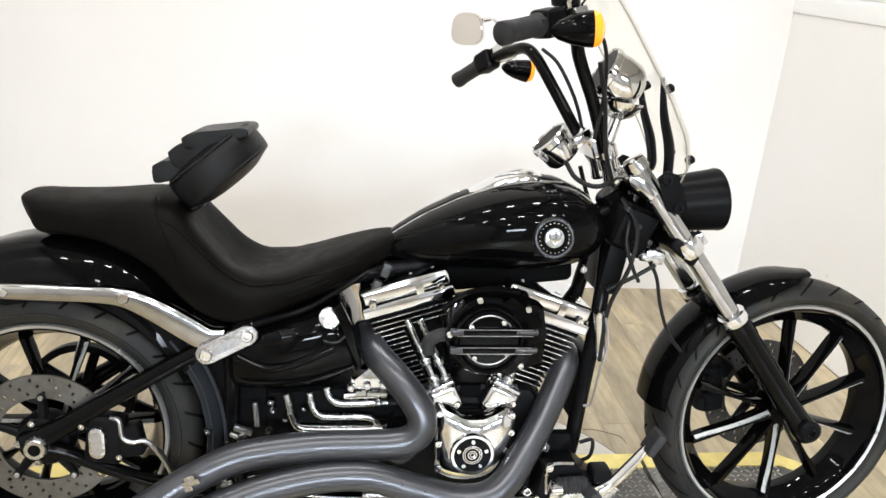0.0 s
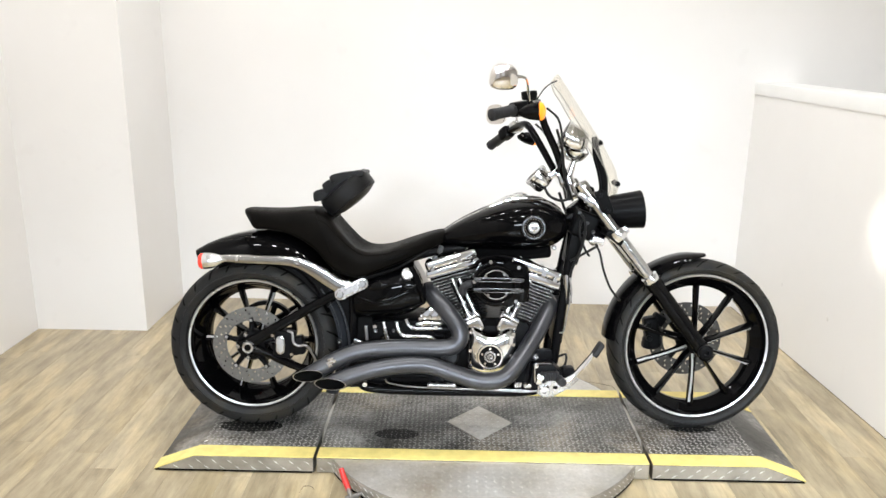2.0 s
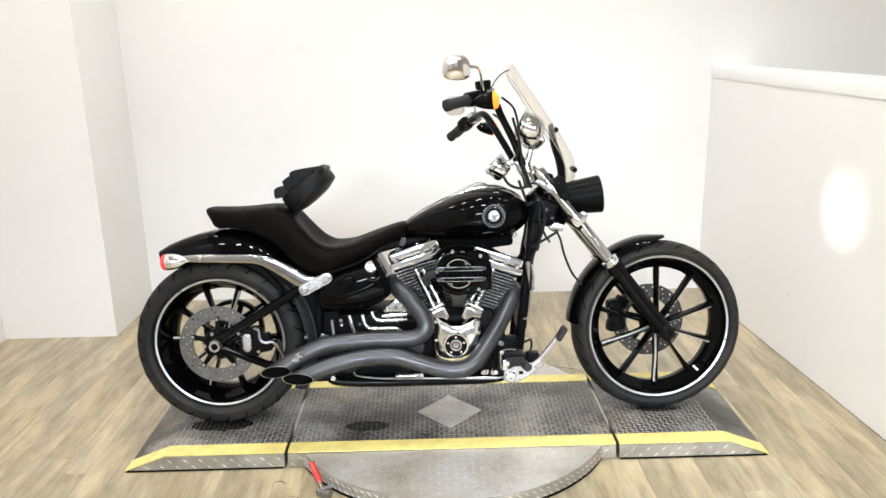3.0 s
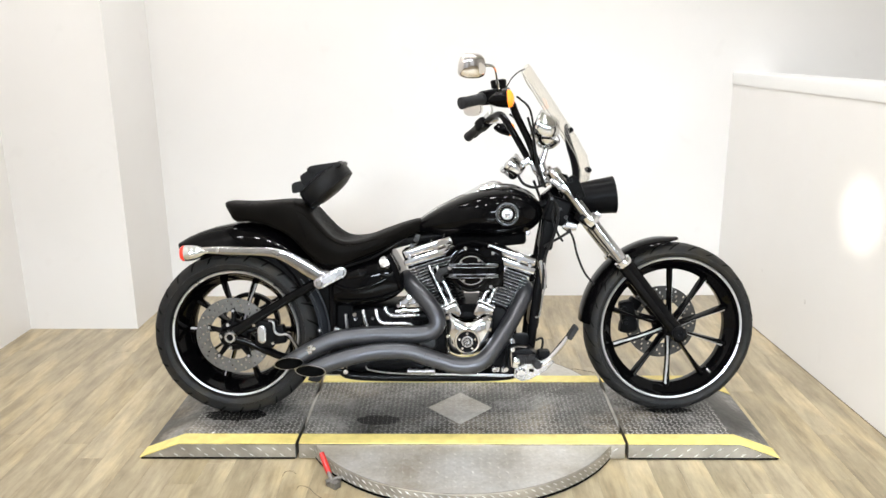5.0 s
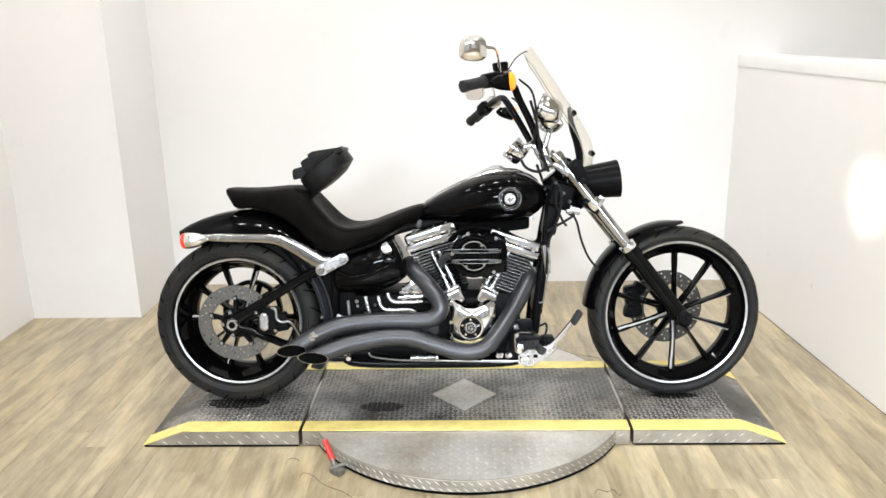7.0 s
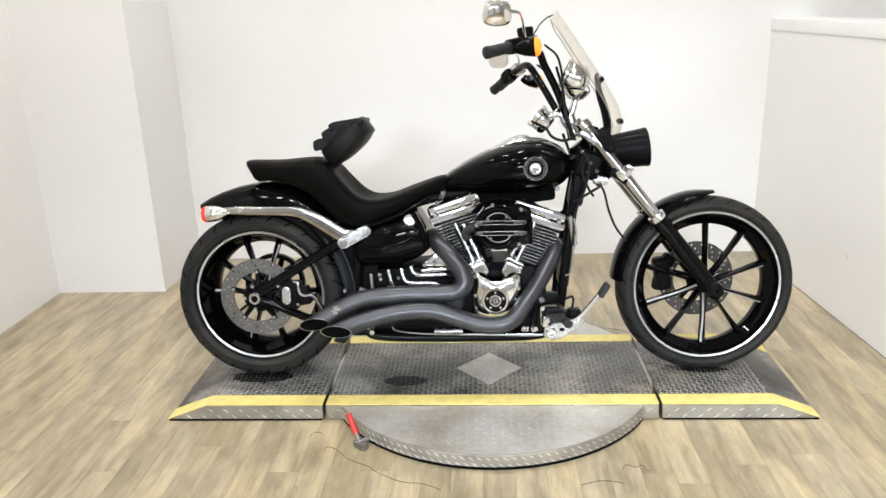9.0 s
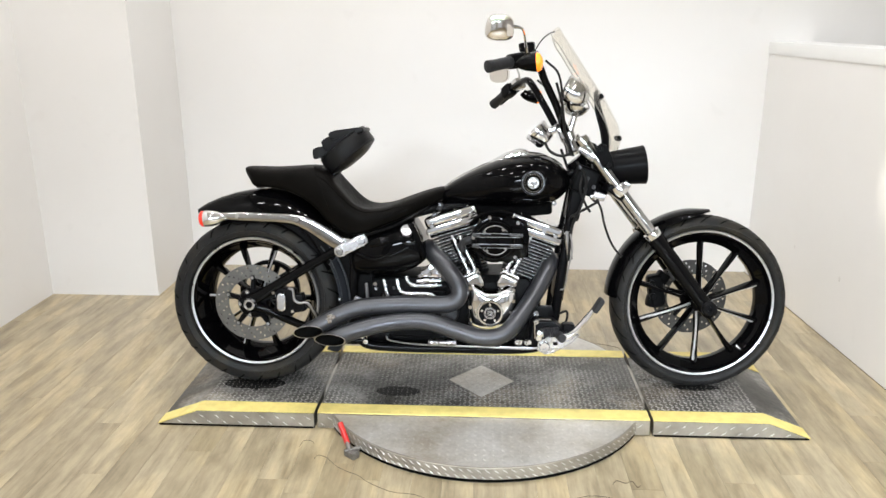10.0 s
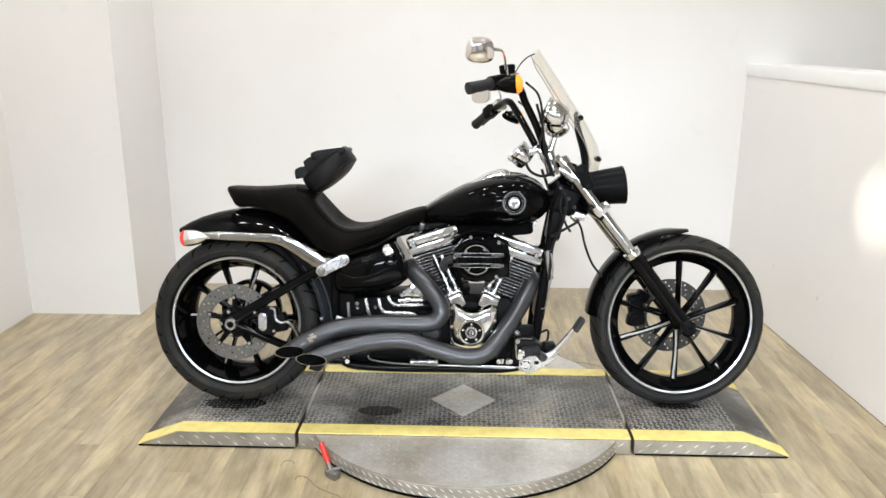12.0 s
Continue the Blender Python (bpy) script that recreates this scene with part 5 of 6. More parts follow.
def cylinder(base, lean, label):
    """A finned barrel with its head and chrome rocker box; lean: degrees back."""
    d = Vector((-math.sin(radians(lean)), 0, math.cos(radians(lean))))
    e = Vector((d.z, 0, -d.x))
    bm = bmesh.new()
    rod(bm, base - d * 0.02, base + d * 0.115, 0.056, 0.056, 28)
    box(bm, base + d * 0.135, (0.12, 0.12, 0.07), (0, -lean, 0), 0.01)
    barrel = part("cylinder", bm, M["satin"], bike, label)
    fin = edge = None
    for k in range(17):
        h = -0.004 + 0.0122 * k
        top_fin = k > 12
        # the deep part of the fin, cut back on the near side for the pushrods
        bm = bmesh.new()
        box(bm, base + d * h + Vector((0, 0.02, 0)), (0.152, 0.125, 0.0042), (0, -lean, 0))
        es = [q for q in bm.edges if abs((q.verts[0].co - q.verts[1].co).normalized().dot(d)) > 0.9]
        bmesh.ops.bevel(bm, geom=es, offset=0.03, segments=4, affect="EDGES")
        part("cooling_fin", bm, M["case"], barrel)
        f = k / 16
        a, b = (-0.09, -0.005 - 0.03 * f) if lean > 0 else (-0.036 + 0.02 * f, 0.022 + 0.066 * f)
        if top_fin:
            a, b = -0.09, 0.075
        bm = bmesh.new()
        box(bm, base + d * h + e * ((a + b) / 2) + Vector((0, -0.062, 0)), (b - a, 0.05, 0.0042), (0, -lean, 0))
        part("fin_lobe", bm, M["case"], barrel)
        bm = bmesh.new()
        box(bm, base + d * h + e * ((a + b) / 2) + Vector((0, -0.0872, 0)), (b - a, 0.003, 0.0021), (0, -lean, 0))
        part("fin_edge", bm, M["alu"], barrel, "bright machined fin edge")
    top = base + d * 0.183 - e * (0.014 if lean < 0 else 0)
    bm = bmesh.new()
    box(bm, top + d * 0.0235 - Vector((0, 0.007, 0)), (0.204, 0.196, 0.024), (0, -lean, 0), 0.005, 3)
    part("rocker_base", bm, M["chrome"], barrel, "chrome rocker box base")
    bm = bmesh.new()
    box(bm, top + d * 0.004, (0.19, 0.166, 0.02), (0, -lean, 0), 0.004, 2)
    part("rocker_spacer", bm, M["case"], barrel, "black spacer under the rocker box")
    bm = bmesh.new()
    box(bm, top + d * 0.0545 - Vector((0, 0.005, 0)), (0.198, 0.188, 0.036), (0, -lean, 0), 0.012, 4)
    part("rocker_cover", bm, M["chrome"], barrel, "chrome rocker cover")
    # black joint line that stands for the dark reflection band in the chrome
    bm = bmesh.new()
    box(bm, top + d * 0.0362 - Vector((0, 0.004, 0)), (0.192, 0.18, 0.003), (0, -lean, 0))
    part("rocker_dark_line", bm, M["hole"], barrel, "dark joint line standing for the rocker box's dark reflection")
    bm = bmesh.new()
    box(bm, top + d * 0.046 + e * 0.03, (0.006, 0.202, 0.05), (0, -lean, 0), 0.011, 3)
    part("cover_rib", bm, M["chrome"], barrel)
    for x in (-0.075, 0.075):
        q = top + e * x + d * 0.04
        bolt(barrel, q + Vector((0, -0.104, 0)), r=0.0085, h=0.008)
    for x in (-0.068, 0.02, 0.07):
        bolt(barrel, top + e * x + d * 0.066 + Vector((0, -0.055, 0)), d, 0.008, 0.008)
    return d, e


RB, FBASE = Vector((-0.02, -0.005, 0.428)), Vector((0.167, -0.005, 0.396))
cylinder(RB, 17, "black finned rear cylinder with bright fin edges")
cylinder(FBASE, -19, "black finned front cylinder with bright fin edges")
bm = bmesh.new()
box(bm, (0.08, 0, 0.672), (0.42, 0.1, 0.066), (0, -6, 0), 0.02, 4)
part("frame_backbone", bm, M["hole"], bike, "black frame backbone")
# between the barrels: intake, dark
bm = bmesh.new()
box(bm, (0.095, 0.0, 0.56), (0.12, 0.12, 0.09), (0, 0, 0), 0.02)
part("intake", bm, M["hole"], bike)
bm = bmesh.new()
plate(bm, [(0.035, 0.41), (0.09, 0.41), (0.085, 0.44), (0.04, 0.44)], -0.12, -0.1, 0.006)
part("tappet_web", bm, M["hole"], bike)

# cam cover and its round points cover
bm = bmesh.new()
ol = [(-0.022, 0.3), (-0.02, 0.25), (0.02, 0.226), (0.07, 0.224), (0.11, 0.238), (0.138, 0.275), (0.155, 0.33), (0.158, 0.375), (0.14, 0.402), (0.115, 0.4), (0.085, 0.386), (0.045, 0.386), (0.015, 0.402), (-0.012, 0.405), (-0.024, 0.38)]
ol = [(p.x, p.z) for p in spline([(a, 0, b) for a, b in ol + ol[:1]], 3)][:-1]
skin(bm, [[Vector((0.065 + (x - 0.065) * g, y, 0.31 + (z - 0.31) * g)) for x, z in ol] for g, y in ((1.0, -0.11), (1.0, -0.132), (0.975, -0.143), (0.91, -0.154), (0.79, -0.163), (0.62, -0.169), (0.4, -0.171))])
cam_cover = part("cam_cover", bm, M["chrome"], bike, "chrome cam cover on the crankcase")
bm = bmesh.new()
lathe(bm, [(0.064, 0), (0.06, 0.01), (0.056, 0.014), (0.052, 0.0155), (0.05, 0.012)], (0.06, -0.153, 0.303), (0, -1, 0), 48)
part("cover_ring", bm, M["chrome"], cam_cover, "chrome ring step")
bm = bmesh.new()
lathe(bm, [(0.048, 0), (0.048, 0.02), (0.046, 0.025), (0.04, 0.025), (0.039, 0.0215)], (0.06, -0.155, 0.303), (0, -1, 0), 48)
part("points_cover", bm, M["chrome"], cam_cover, "round chrome and black timing cover")
bm = bmesh.new()
lathe(bm, [(0.0392, 0.0), (0.0392, 0.022)], (0.06, -0.155, 0.303), (0, -1, 0), 40)
part("black_field", bm, M["satin"], cam_cover)
bm = bmesh.new()
for r in (0.0215, 0.0175, 0.0105, 0.006):
    lathe(bm, [(r, 0.0215), (r, 0.0242), (r - 0.0025, 0.0242), (r - 0.0025, 0.0215)], (0.06, -0.155, 0.303), (0, -1, 0), 32, closed=True)
part("bright_ring", bm, M["alu"], cam_cover, "bright rings on the timing cover")
for k in range(5):
    a = radians(90 + 72 * k)
    bolt(cam_cover, (0.06 + 0.031 * math.cos(a), -0.176, 0.303 + 0.031 * math.sin(a)), r=0.0055, h=0.006)
for p in ((-0.012, 0.39), (0.012, 0.38), (0.118, 0.38), (0.145, 0.385), (0.138, 0.3), (-0.012, 0.26), (0.145, 0.345), (-0.012, 0.32)):
    bolt(cam_cover, (p[0], -0.155, p[1]), r=0.008, h=0.008)
for ol in ([(-0.014, 0.36), (0.0, 0.35), (0.0, 0.29), (-0.008, 0.27), (-0.014, 0.285)], [(0.125, 0.37), (0.14, 0.355), (0.135, 0.33), (0.122, 0.345)]):
    bm = bmesh.new()
    plate(bm, ol, -0.1592, -0.157)
    part("cover_recess", bm, M["hole"], cam_cover, "dark recess in the cover")
cam_cover.location = (0.0, -0.02, 0.012)
# tappet blocks and pushrod tubes
for bx, lean_deg in ((0.0, 26), (0.122, -27)):
    bm = bmesh.new()
    box(bm, (bx, -0.128, 0.418), (0.07, 0.055, 0.058), (0, -lean_deg, 0), 0.014, 5)
    block_ob = part("tappet_block", bm, M["chrome"], bike, "chrome tappet block")
    bm = bmesh.new()
    box(bm, (bx - math.sin(radians(lean_deg)) * 0.03, -0.128, 0.418 + 0.03), (0.066, 0.05, 0.008), (0, -lean_deg, 0), 0.003)
    part("tappet_flange", bm, M["alu"], block_ob, "bright flange under the pushrod tubes")
    dd = Vector((-math.sin(radians(lean_deg * 0.95)), 0.1, math.cos(radians(lean_deg * 0.95))))
    for off in (-0.014, 0.014):
        p0 = Vector((bx + off, -0.126, 0.438))
        bm = bmesh.new()
        rod(bm, p0, p0 + dd * 0.165, 0.0072, seg=14)
        lathe(bm, [(0.0085, 0), (0.0125, 0.004), (0.0125, 0.026), (0.0085, 0.03)], p0, dd, 14)
        lathe(bm, [(0.0085, 0), (0.0115, 0.003), (0.0115, 0.015), (0.0085, 0.018)], p0 + dd * 0.055, dd, 14)
        part("pushrod_tube", bm, M["alu"], bike, "chrome pushrod tube")
    for off in (-0.028, 0.028):
        bolt(block_ob, (bx + off, -0.15, 0.412), r=0.0075, h=0.008)

# oil lines beside the gearbox
for pts in ([(-0.337, -0.115, 0.42), (-0.33, -0.118, 0.385), (-0.318, -0.12, 0.35), (-0.295, -0.122, 0.34), (-0.23, -0.122, 0.338), (-0.13, -0.12, 0.338)],
            [(-0.288, -0.11, 0.42), (-0.282, -0.115, 0.392), (-0.268, -0.118, 0.372), (-0.24, -0.118, 0.367), (-0.17, -0.118, 0.366), (-0.145, -0.118, 0.355), (-0.132, -0.115, 0.33)],
            [(-0.252, -0.11, 0.43), (-0.245, -0.114, 0.41), (-0.228, -0.115, 0.398), (-0.2, -0.115, 0.396), (-0.12, -0.112, 0.397)]):
    bm = bmesh.new()
    tube(bm, pts, 0.0074, 12, 5)
    part("oil_line", bm, M["alu"], bike, "bent chrome oil line")
bm = bmesh.new()
plate(bm, [(-0.205, 0.425), (-0.12, 0.425), (-0.115, 0.455), (-0.135, 0.475), (-0.15, 0.495), (-0.165, 0.46), (-0.2, 0.455)], -0.11, -0.06, 0.008, 3)
part("starter_cover", bm, M["chrome"], bike, "chrome starter end cover")
for q in ((-0.2, 0.435), (-0.165, 0.44), (-0.13, 0.44), (-0.15, 0.475), (-0.215, 0.37), (-0.14, 0.4)):
    bolt(bike, (q[0], -0.112, q[1]), r=0.0085, h=0.012)
bm = bmesh.new()
rod(bm, (-0.215, -0.11, 0.413), (-0.12, -0.11, 0.417), 0.009, edge=0.002)
rod(bm, (-0.19, -0.11, 0.418), (-0.165, -0.11, 0.419), 0.0125, edge=0.003)
part("starter_bolt", bm, M["chrome"], bike, "chrome starter fixing")
bm = bmesh.new()
box(bm, (-0.22, -0.105, 0.345), (0.2, 0.03, 0.02), (0, 0, 0), 0.006)
part("gearbox_rib", bm, M["chrome"], gearbox, "chrome gearbox side cover")
for p in ((-0.34, 0.36), (-0.3, 0.385), (-0.19, 0.41), (-0.37, 0.4), (-0.13, 0.345), (-0.36, 0.31)):
    bolt(gearbox, (p[0], -0.105, p[1]), r=0.009, h=0.012)
bm = bmesh.new()
rod(bm, (-0.15, -0.1, 0.392), (-0.08, -0.1, 0.392), 0.02, edge=0.004)
part("starter", bm, M["satin"], bike)
bm = bmesh.new()
lathe(bm, [(0.03, 0), (0.034, 0.002), (0.034, 0.004), (0.03, 0.006)], (-0.16, -0.13, 0.29), (0, -1, 0), 20)
lathe(bm, [(0.036, 0.0), (0.038, 0.04), (0.03, 0.05)], (-0.09, -0.1, 0.30), (0, -1, 0), 24)
part("case_boss", bm, M["darkmetal"], gearbox)

# -- air cleaner --
bm = bmesh.new()
ol = [(0.07 + 0.085 * math.cos(radians(a)), 0.568 + 0.085 * math.sin(radians(a))) for a in range(60, 301, 12)]
ol += [(0.147, 0.5), (0.19, 0.504), (0.192, 0.574), (0.184, 0.629), (0.147, 0.642)]
plate(bm, ol, -0.185, -0.12, 0.012, 3)
air = part("air_cleaner", bm, M["paint"], bike, "gloss black air cleaner with two ribs")
bm = bmesh.new()
lathe(bm, [(0.068, 0), (0.066, 0.012), (0.06, 0.018), (0.05, 0.019)], (0.07, -0.183, 0.568), (0, -1, 0), 48)
part("air_lid", bm, M["paint"], air, "round gloss black lid")
# steel arcs at top and bottom draw the lid ring's highlights
for a0, a1 in ((35, 145), (215, 325)):
    bm = bmesh.new()
    tube(bm, [(0.07 + 0.052 * math.cos(radians(a)), -0.2015, 0.568 + 0.052 * math.sin(radians(a))) for a in np.linspace(a0, a1, 9)], 0.0016, 6, 3)
    part("lid_highlight", bm, M["steel"], air, "thin steel arc for the highlight on the lid")
for z in (0.587, 0.549):
    bm = bmesh.new()
    box(bm, (0.08, -0.204, z), (0.165, 0.014, 0.015), (0, 0, 0), 0.004, 2)
    part("air_rib", bm, M["paint"], air, "black rib with highlight lines along its edges")
    # thin steel lines draw the highlights along the rib
    bm = bmesh.new()
    for dz in (-0.0066, 0.0066):
        box(bm, (0.08, -0.2112, z + dz), (0.155, 0.0014, 0.0011))
    part("rib_highlight", bm, M["steel"], air)
for k in range(4):
    a = radians(45 + 90 * k + 8)
    bolt(air, (0.07 + 0.047 * math.cos(a), -0.2015, 0.568 + 0.047 * math.sin(a)), r=0.0062, h=0.004)
for p in ((-0.008, 0.574), (0.15, 0.628), (0.05, 0.646), (0.142, 0.506)):
    bolt(air, (p[0], -0.184, p[1]), r=0.0072, h=0.005)
bm = bmesh.new()
tube(bm, [(0.0, -0.15, 0.562), (-0.028, -0.155, 0.56), (-0.047, -0.15, 0.545), (-0.045, -0.145, 0.52)], 0.014, 14, 5)
part("breather_elbow", bm, M["grip"], air, "black rubber breather elbow")
bm = bmesh.new()
tube(bm, [(-0.02, -0.16, 0.62), (0.02, -0.172, 0.655), (0.075, -0.176, 0.668), (0.13, -0.174, 0.66)], 0.007, 10, 5)
part("air_lip", bm, M["paint"], air)
bm = bmesh.new()
lathe(bm, [(0.062, -0.004), (0.064, 0.004), (0.067, 0.006), (0.07, 0.004), (0.072, -0.004)], (0.07, -0.2, 0.568), (0, -1, 0), 56, closed=True)
part("lid_ring", bm, M["paint"], air, "raised gloss black ring round the lid")
for z in (0.587, 0.549):
    bm = bmesh.new()
    rod(bm, (0.122, -0.207, z), (0.168, -0.207, z), 0.0062, edge=0.002)
    part("rib_end", bm, M["darkmetal"], air, "dark polished rib end")
    bm = bmesh.new()
    box(bm, (0.003, -0.207, z), (0.026, 0.014, 0.014), (0, 0, 0), 0.004, 2)
    part("rib_end", bm, M["darkmetal"], air)
air.location = (0.004, -0.03, 0.02)


# -- exhaust --
def exhaust(pts, r, label):
    """A matt pipe with a slash-cut open end at its last point."""
    path = spline(pts, 8)
    m = len(path)
    tang = [(path[min(i + 1, m - 1)] - path[max(i - 1, 0)]).normalized() for i in range(m)]
    up = Vector((0, 0, 1))
    seg = 28
    outer = []
    for i in range(m):
        side = Vector((0, -1, 0))
        side = (side - tang[i] * side.dot(tang[i])).normalized()
        u = tang[i].cross(side).normalized()
        f = max(0.0, (i - (m - 9)) / 8)
        ringp = []
        for k in range(seg):
            a = 2 * math.pi * k / seg
            c, sn = math.cos(a), math.sin(a)
            q = path[i] + (side * c + u * sn) * r
            q += tang[i] * (f * r * (0.85 * sn - 1.4 * c))
            ringp.append(q)
        outer.append(ringp)
    last, cen = outer[-1], path[-1]
    inner = [[cen + (q - cen) * 0.93 for q in last], [cen + (q - cen) * 0.88 - tang[-1] * 0.1 for q in last]]
    bm = bmesh.new()
    skin(bm, outer, caps=False)
    pipe = part("exhaust_pipe", bm, M["matte"], bike, label, 120)
    bm = bmesh.new()
    skin(bm, [last, [cen + (q - cen) * 0.965 + tang[-1] * 0.001 for q in last], inner[0]], caps=False)
    part("tip_edge", bm, M["steel"], pipe, "bare metal edge of the cut tip")
    bm = bmesh.new()
    skin(bm, inner, caps=False)
    bm.faces.new([bm.verts.new(q) for q in inner[1]])
    part("pipe_bore", bm, M["hole"], pipe)
    return pipe


upper = exhaust([(-0.165, 0.0, 0.52), (-0.168, -0.05, 0.53), (-0.15, -0.105, 0.512), (-0.105, -0.155, 0.476), (-0.07, -0.18, 0.438), (-0.052, -0.193, 0.405), (-0.054, -0.199, 0.374), (-0.079, -0.2, 0.352), (-0.115, -0.2, 0.345), (-0.17, -0.2, 0.3435),
                 (-0.28, -0.206, 0.344), (-0.41, -0.222, 0.334), (-0.5, -0.24, 0.302), (-0.594, -0.265, 0.25)], 0.0315, "matt black upper exhaust pipe with a slash-cut tip")
lower = exhaust([(0.262, 0.0, 0.485), (0.28, -0.04, 0.495), (0.28, -0.08, 0.472), (0.235, -0.13, 0.393), (0.178, -0.185, 0.315), (0.132, -0.22, 0.262), (0.085, -0.235, 0.238), (0.02, -0.235, 0.235),
                 (-0.065, -0.232, 0.258), (-0.16, -0.228, 0.286), (-0.25, -0.233, 0.289), (-0.345, -0.242, 0.276), (-0.43, -0.26, 0.256), (-0.512, -0.283, 0.227)], 0.0315, "matt black lower exhaust pipe with a slash-cut tip")
bm = bmesh.new()
for k, (dx, dz) in enumerate(((0, 0), (0.014, 0.006), (-0.013, -0.006), (0.004, 0.012), (0.0, -0.01))):
    box(bm, (-0.514 + dx, -0.2755 - 0.2 * dx, 0.304 + dz), (0.022, 0.004, 0.011), (0, -24, -12), 0.001)
part("pipe_emblem", bm, M["alu"], upper, "worn bright emblem plate on the pipe")


# -- handlebar --
bm = bmesh.new()
BAR_R = [(0.345, -0.045, 0.925), (0.325, -0.058, 0.975), (0.29, -0.08, 1.06), (0.245, -0.11, 1.145), (0.222, -0.15, 1.19), (0.187, -0.215, 1.206), (0.135, -0.278, 1.203), (0.043, -0.347, 1.179)]
BAR_L = [(0.345, 0.045, 0.925), (0.312, 0.075, 0.975), (0.266, 0.115, 1.06), (0.22, 0.15, 1.14), (0.198, 0.19, 1.165), (0.172, 0.26, 1.156), (0.132, 0.34, 1.13), (0.074, 0.425, 1.08)]
tube(bm, BAR_R, 0.0138, 16, 6)
tube(bm, BAR_L, 0.0138, 16, 6)
bars = part("handlebar", bm, M["paint"], bike, "tall gloss black handlebar")
for pts in (BAR_R, BAR_L):
    a, b = Vector(pts[-1]), Vector(pts[-2])
    d = (b - a).normalized()
    o = a - d * 0.01
    bm = bmesh.new()
    lathe(bm, [(0.014, 0), (0.0205, 0.004), (0.0205, 0.02), (0.019, 0.024), (0.019, 0.088), (0.0215, 0.092), (0.0215, 0.1)], o, d, 24)
    grip = part("grip", bm, M["grip"], bars, "black rubber grip")
    # switch housing
    right = pts is BAR_R
    q = o + d * 0.125
    sgn = 1 if right else -1
    rz = math.degrees(math.atan2(d.y, d.x))
    ry = -math.degrees(math.asin(d.z))
    bm = bmesh.new()
    box(bm, q, (0.055, 0.046, 0.05), (0, ry, rz), 0.012, 3)
    box(bm, q + d * 0.04 + Vector((0.008, 0, 0.004)), (0.03, 0.04, 0.038), (0, ry, rz), 0.008, 2)
    part("switch_housing", bm, M["satin"], bars, "black switch housing")
    for k in range(3):
        bm = bmesh.new()
        box(bm, q + d * (0.012 * k - 0.014) + Vector((-0.004, -0.024, 0.004 - 0.008 * k)), (0.012, 0.008, 0.01), (0, ry, rz), 0.002)
        part("switch", bm, M["grip"], bars)
    # lever ahead of the grip
    bm = bmesh.new()
    tube(bm, [q + d * 0.045 + Vector((0.035, 0, -0.002)), q + Vector((0.045, 0.02, 0.006)), q - d * 0.07 + Vector((0.04, 0.035, 0.006)), q - d * 0.125 + Vector((0.036, 0.04, 0.004))], [0.007, 0.0075, 0.006, 0.008], 10, 5, flat=0.6)
    part("hand_lever", bm, M["satin"], bars, "black hand lever")
    # perch with chrome clamp
    bm = bmesh.new()
    c = o + d * 0.175 + Vector((0.012, 0, 0.004))
    box(bm, c, (0.038, 0.05, 0.04), (0, ry, rz), 0.008, 2)
    part("lever_perch", bm, M["chrome"], bars, "chrome lever clamp")
    if right:
        bm = bmesh.new()
        lathe(bm, [(0.02, 0), (0.026, 0.003), (0.028, 0.02), (0.0275, 0.028), (0.022, 0.031)], c + Vector((-0.012, 0.005, 0.018)), (-0.1, -0.05, 1), 24)
        part("fluid_reservoir", bm, M["satin"], bars, "black brake fluid reservoir")
        bm = bmesh.new()
        tube(bm, [c + Vector((0.012, -0.01, 0.02)), c + Vector((0.032, -0.02, 0.052)), c + Vector((0.055, -0.03, 0.072)), c + Vector((0.075, -0.035, 0.08))], 0.0022, 6, 4)
        part("wire_stub", bm, M["hose"], bars)

# turn signals, lit
for c, ax, size in ((Vector((0.14, -0.325, 1.189)), Vector((1, -0.18, 0.08)), 1.0), (Vector((0.196, 0.4, 1.117)), Vector((1, 0.2, -0.12)), 0.95)):
    bm = bmesh.new()
    lathe(bm, [(0.006 * size, -0.012), (0.016 * size, 0.0), (0.025 * size, 0.022), (0.0305 * size, 0.05), (0.0315 * size, 0.06), (0.029 * size, 0.061)], c, ax, 28)
    sig = part("turn_signal", bm, M["paint"], bike, "black bullet turn signal with a lit amber lens")
    bm = bmesh.new()
    lathe(bm, [(0.030 * size, 0.052), (0.0308 * size, 0.064), (0.026 * size, 0.073), (0.013 * size, 0.079), (0.002, 0.081)], c, ax, 28)
    part("lens", bm, M["amber"], sig, "lit amber lens")
    bm = bmesh.new()
    rod(bm, c + ax.normalized() * 0.02, c + Vector((0.005, 0.05 * (1 if c.y < 0 else -1), 0.012)), 0.008)
    part("stalk", bm, M["chrome"], sig)


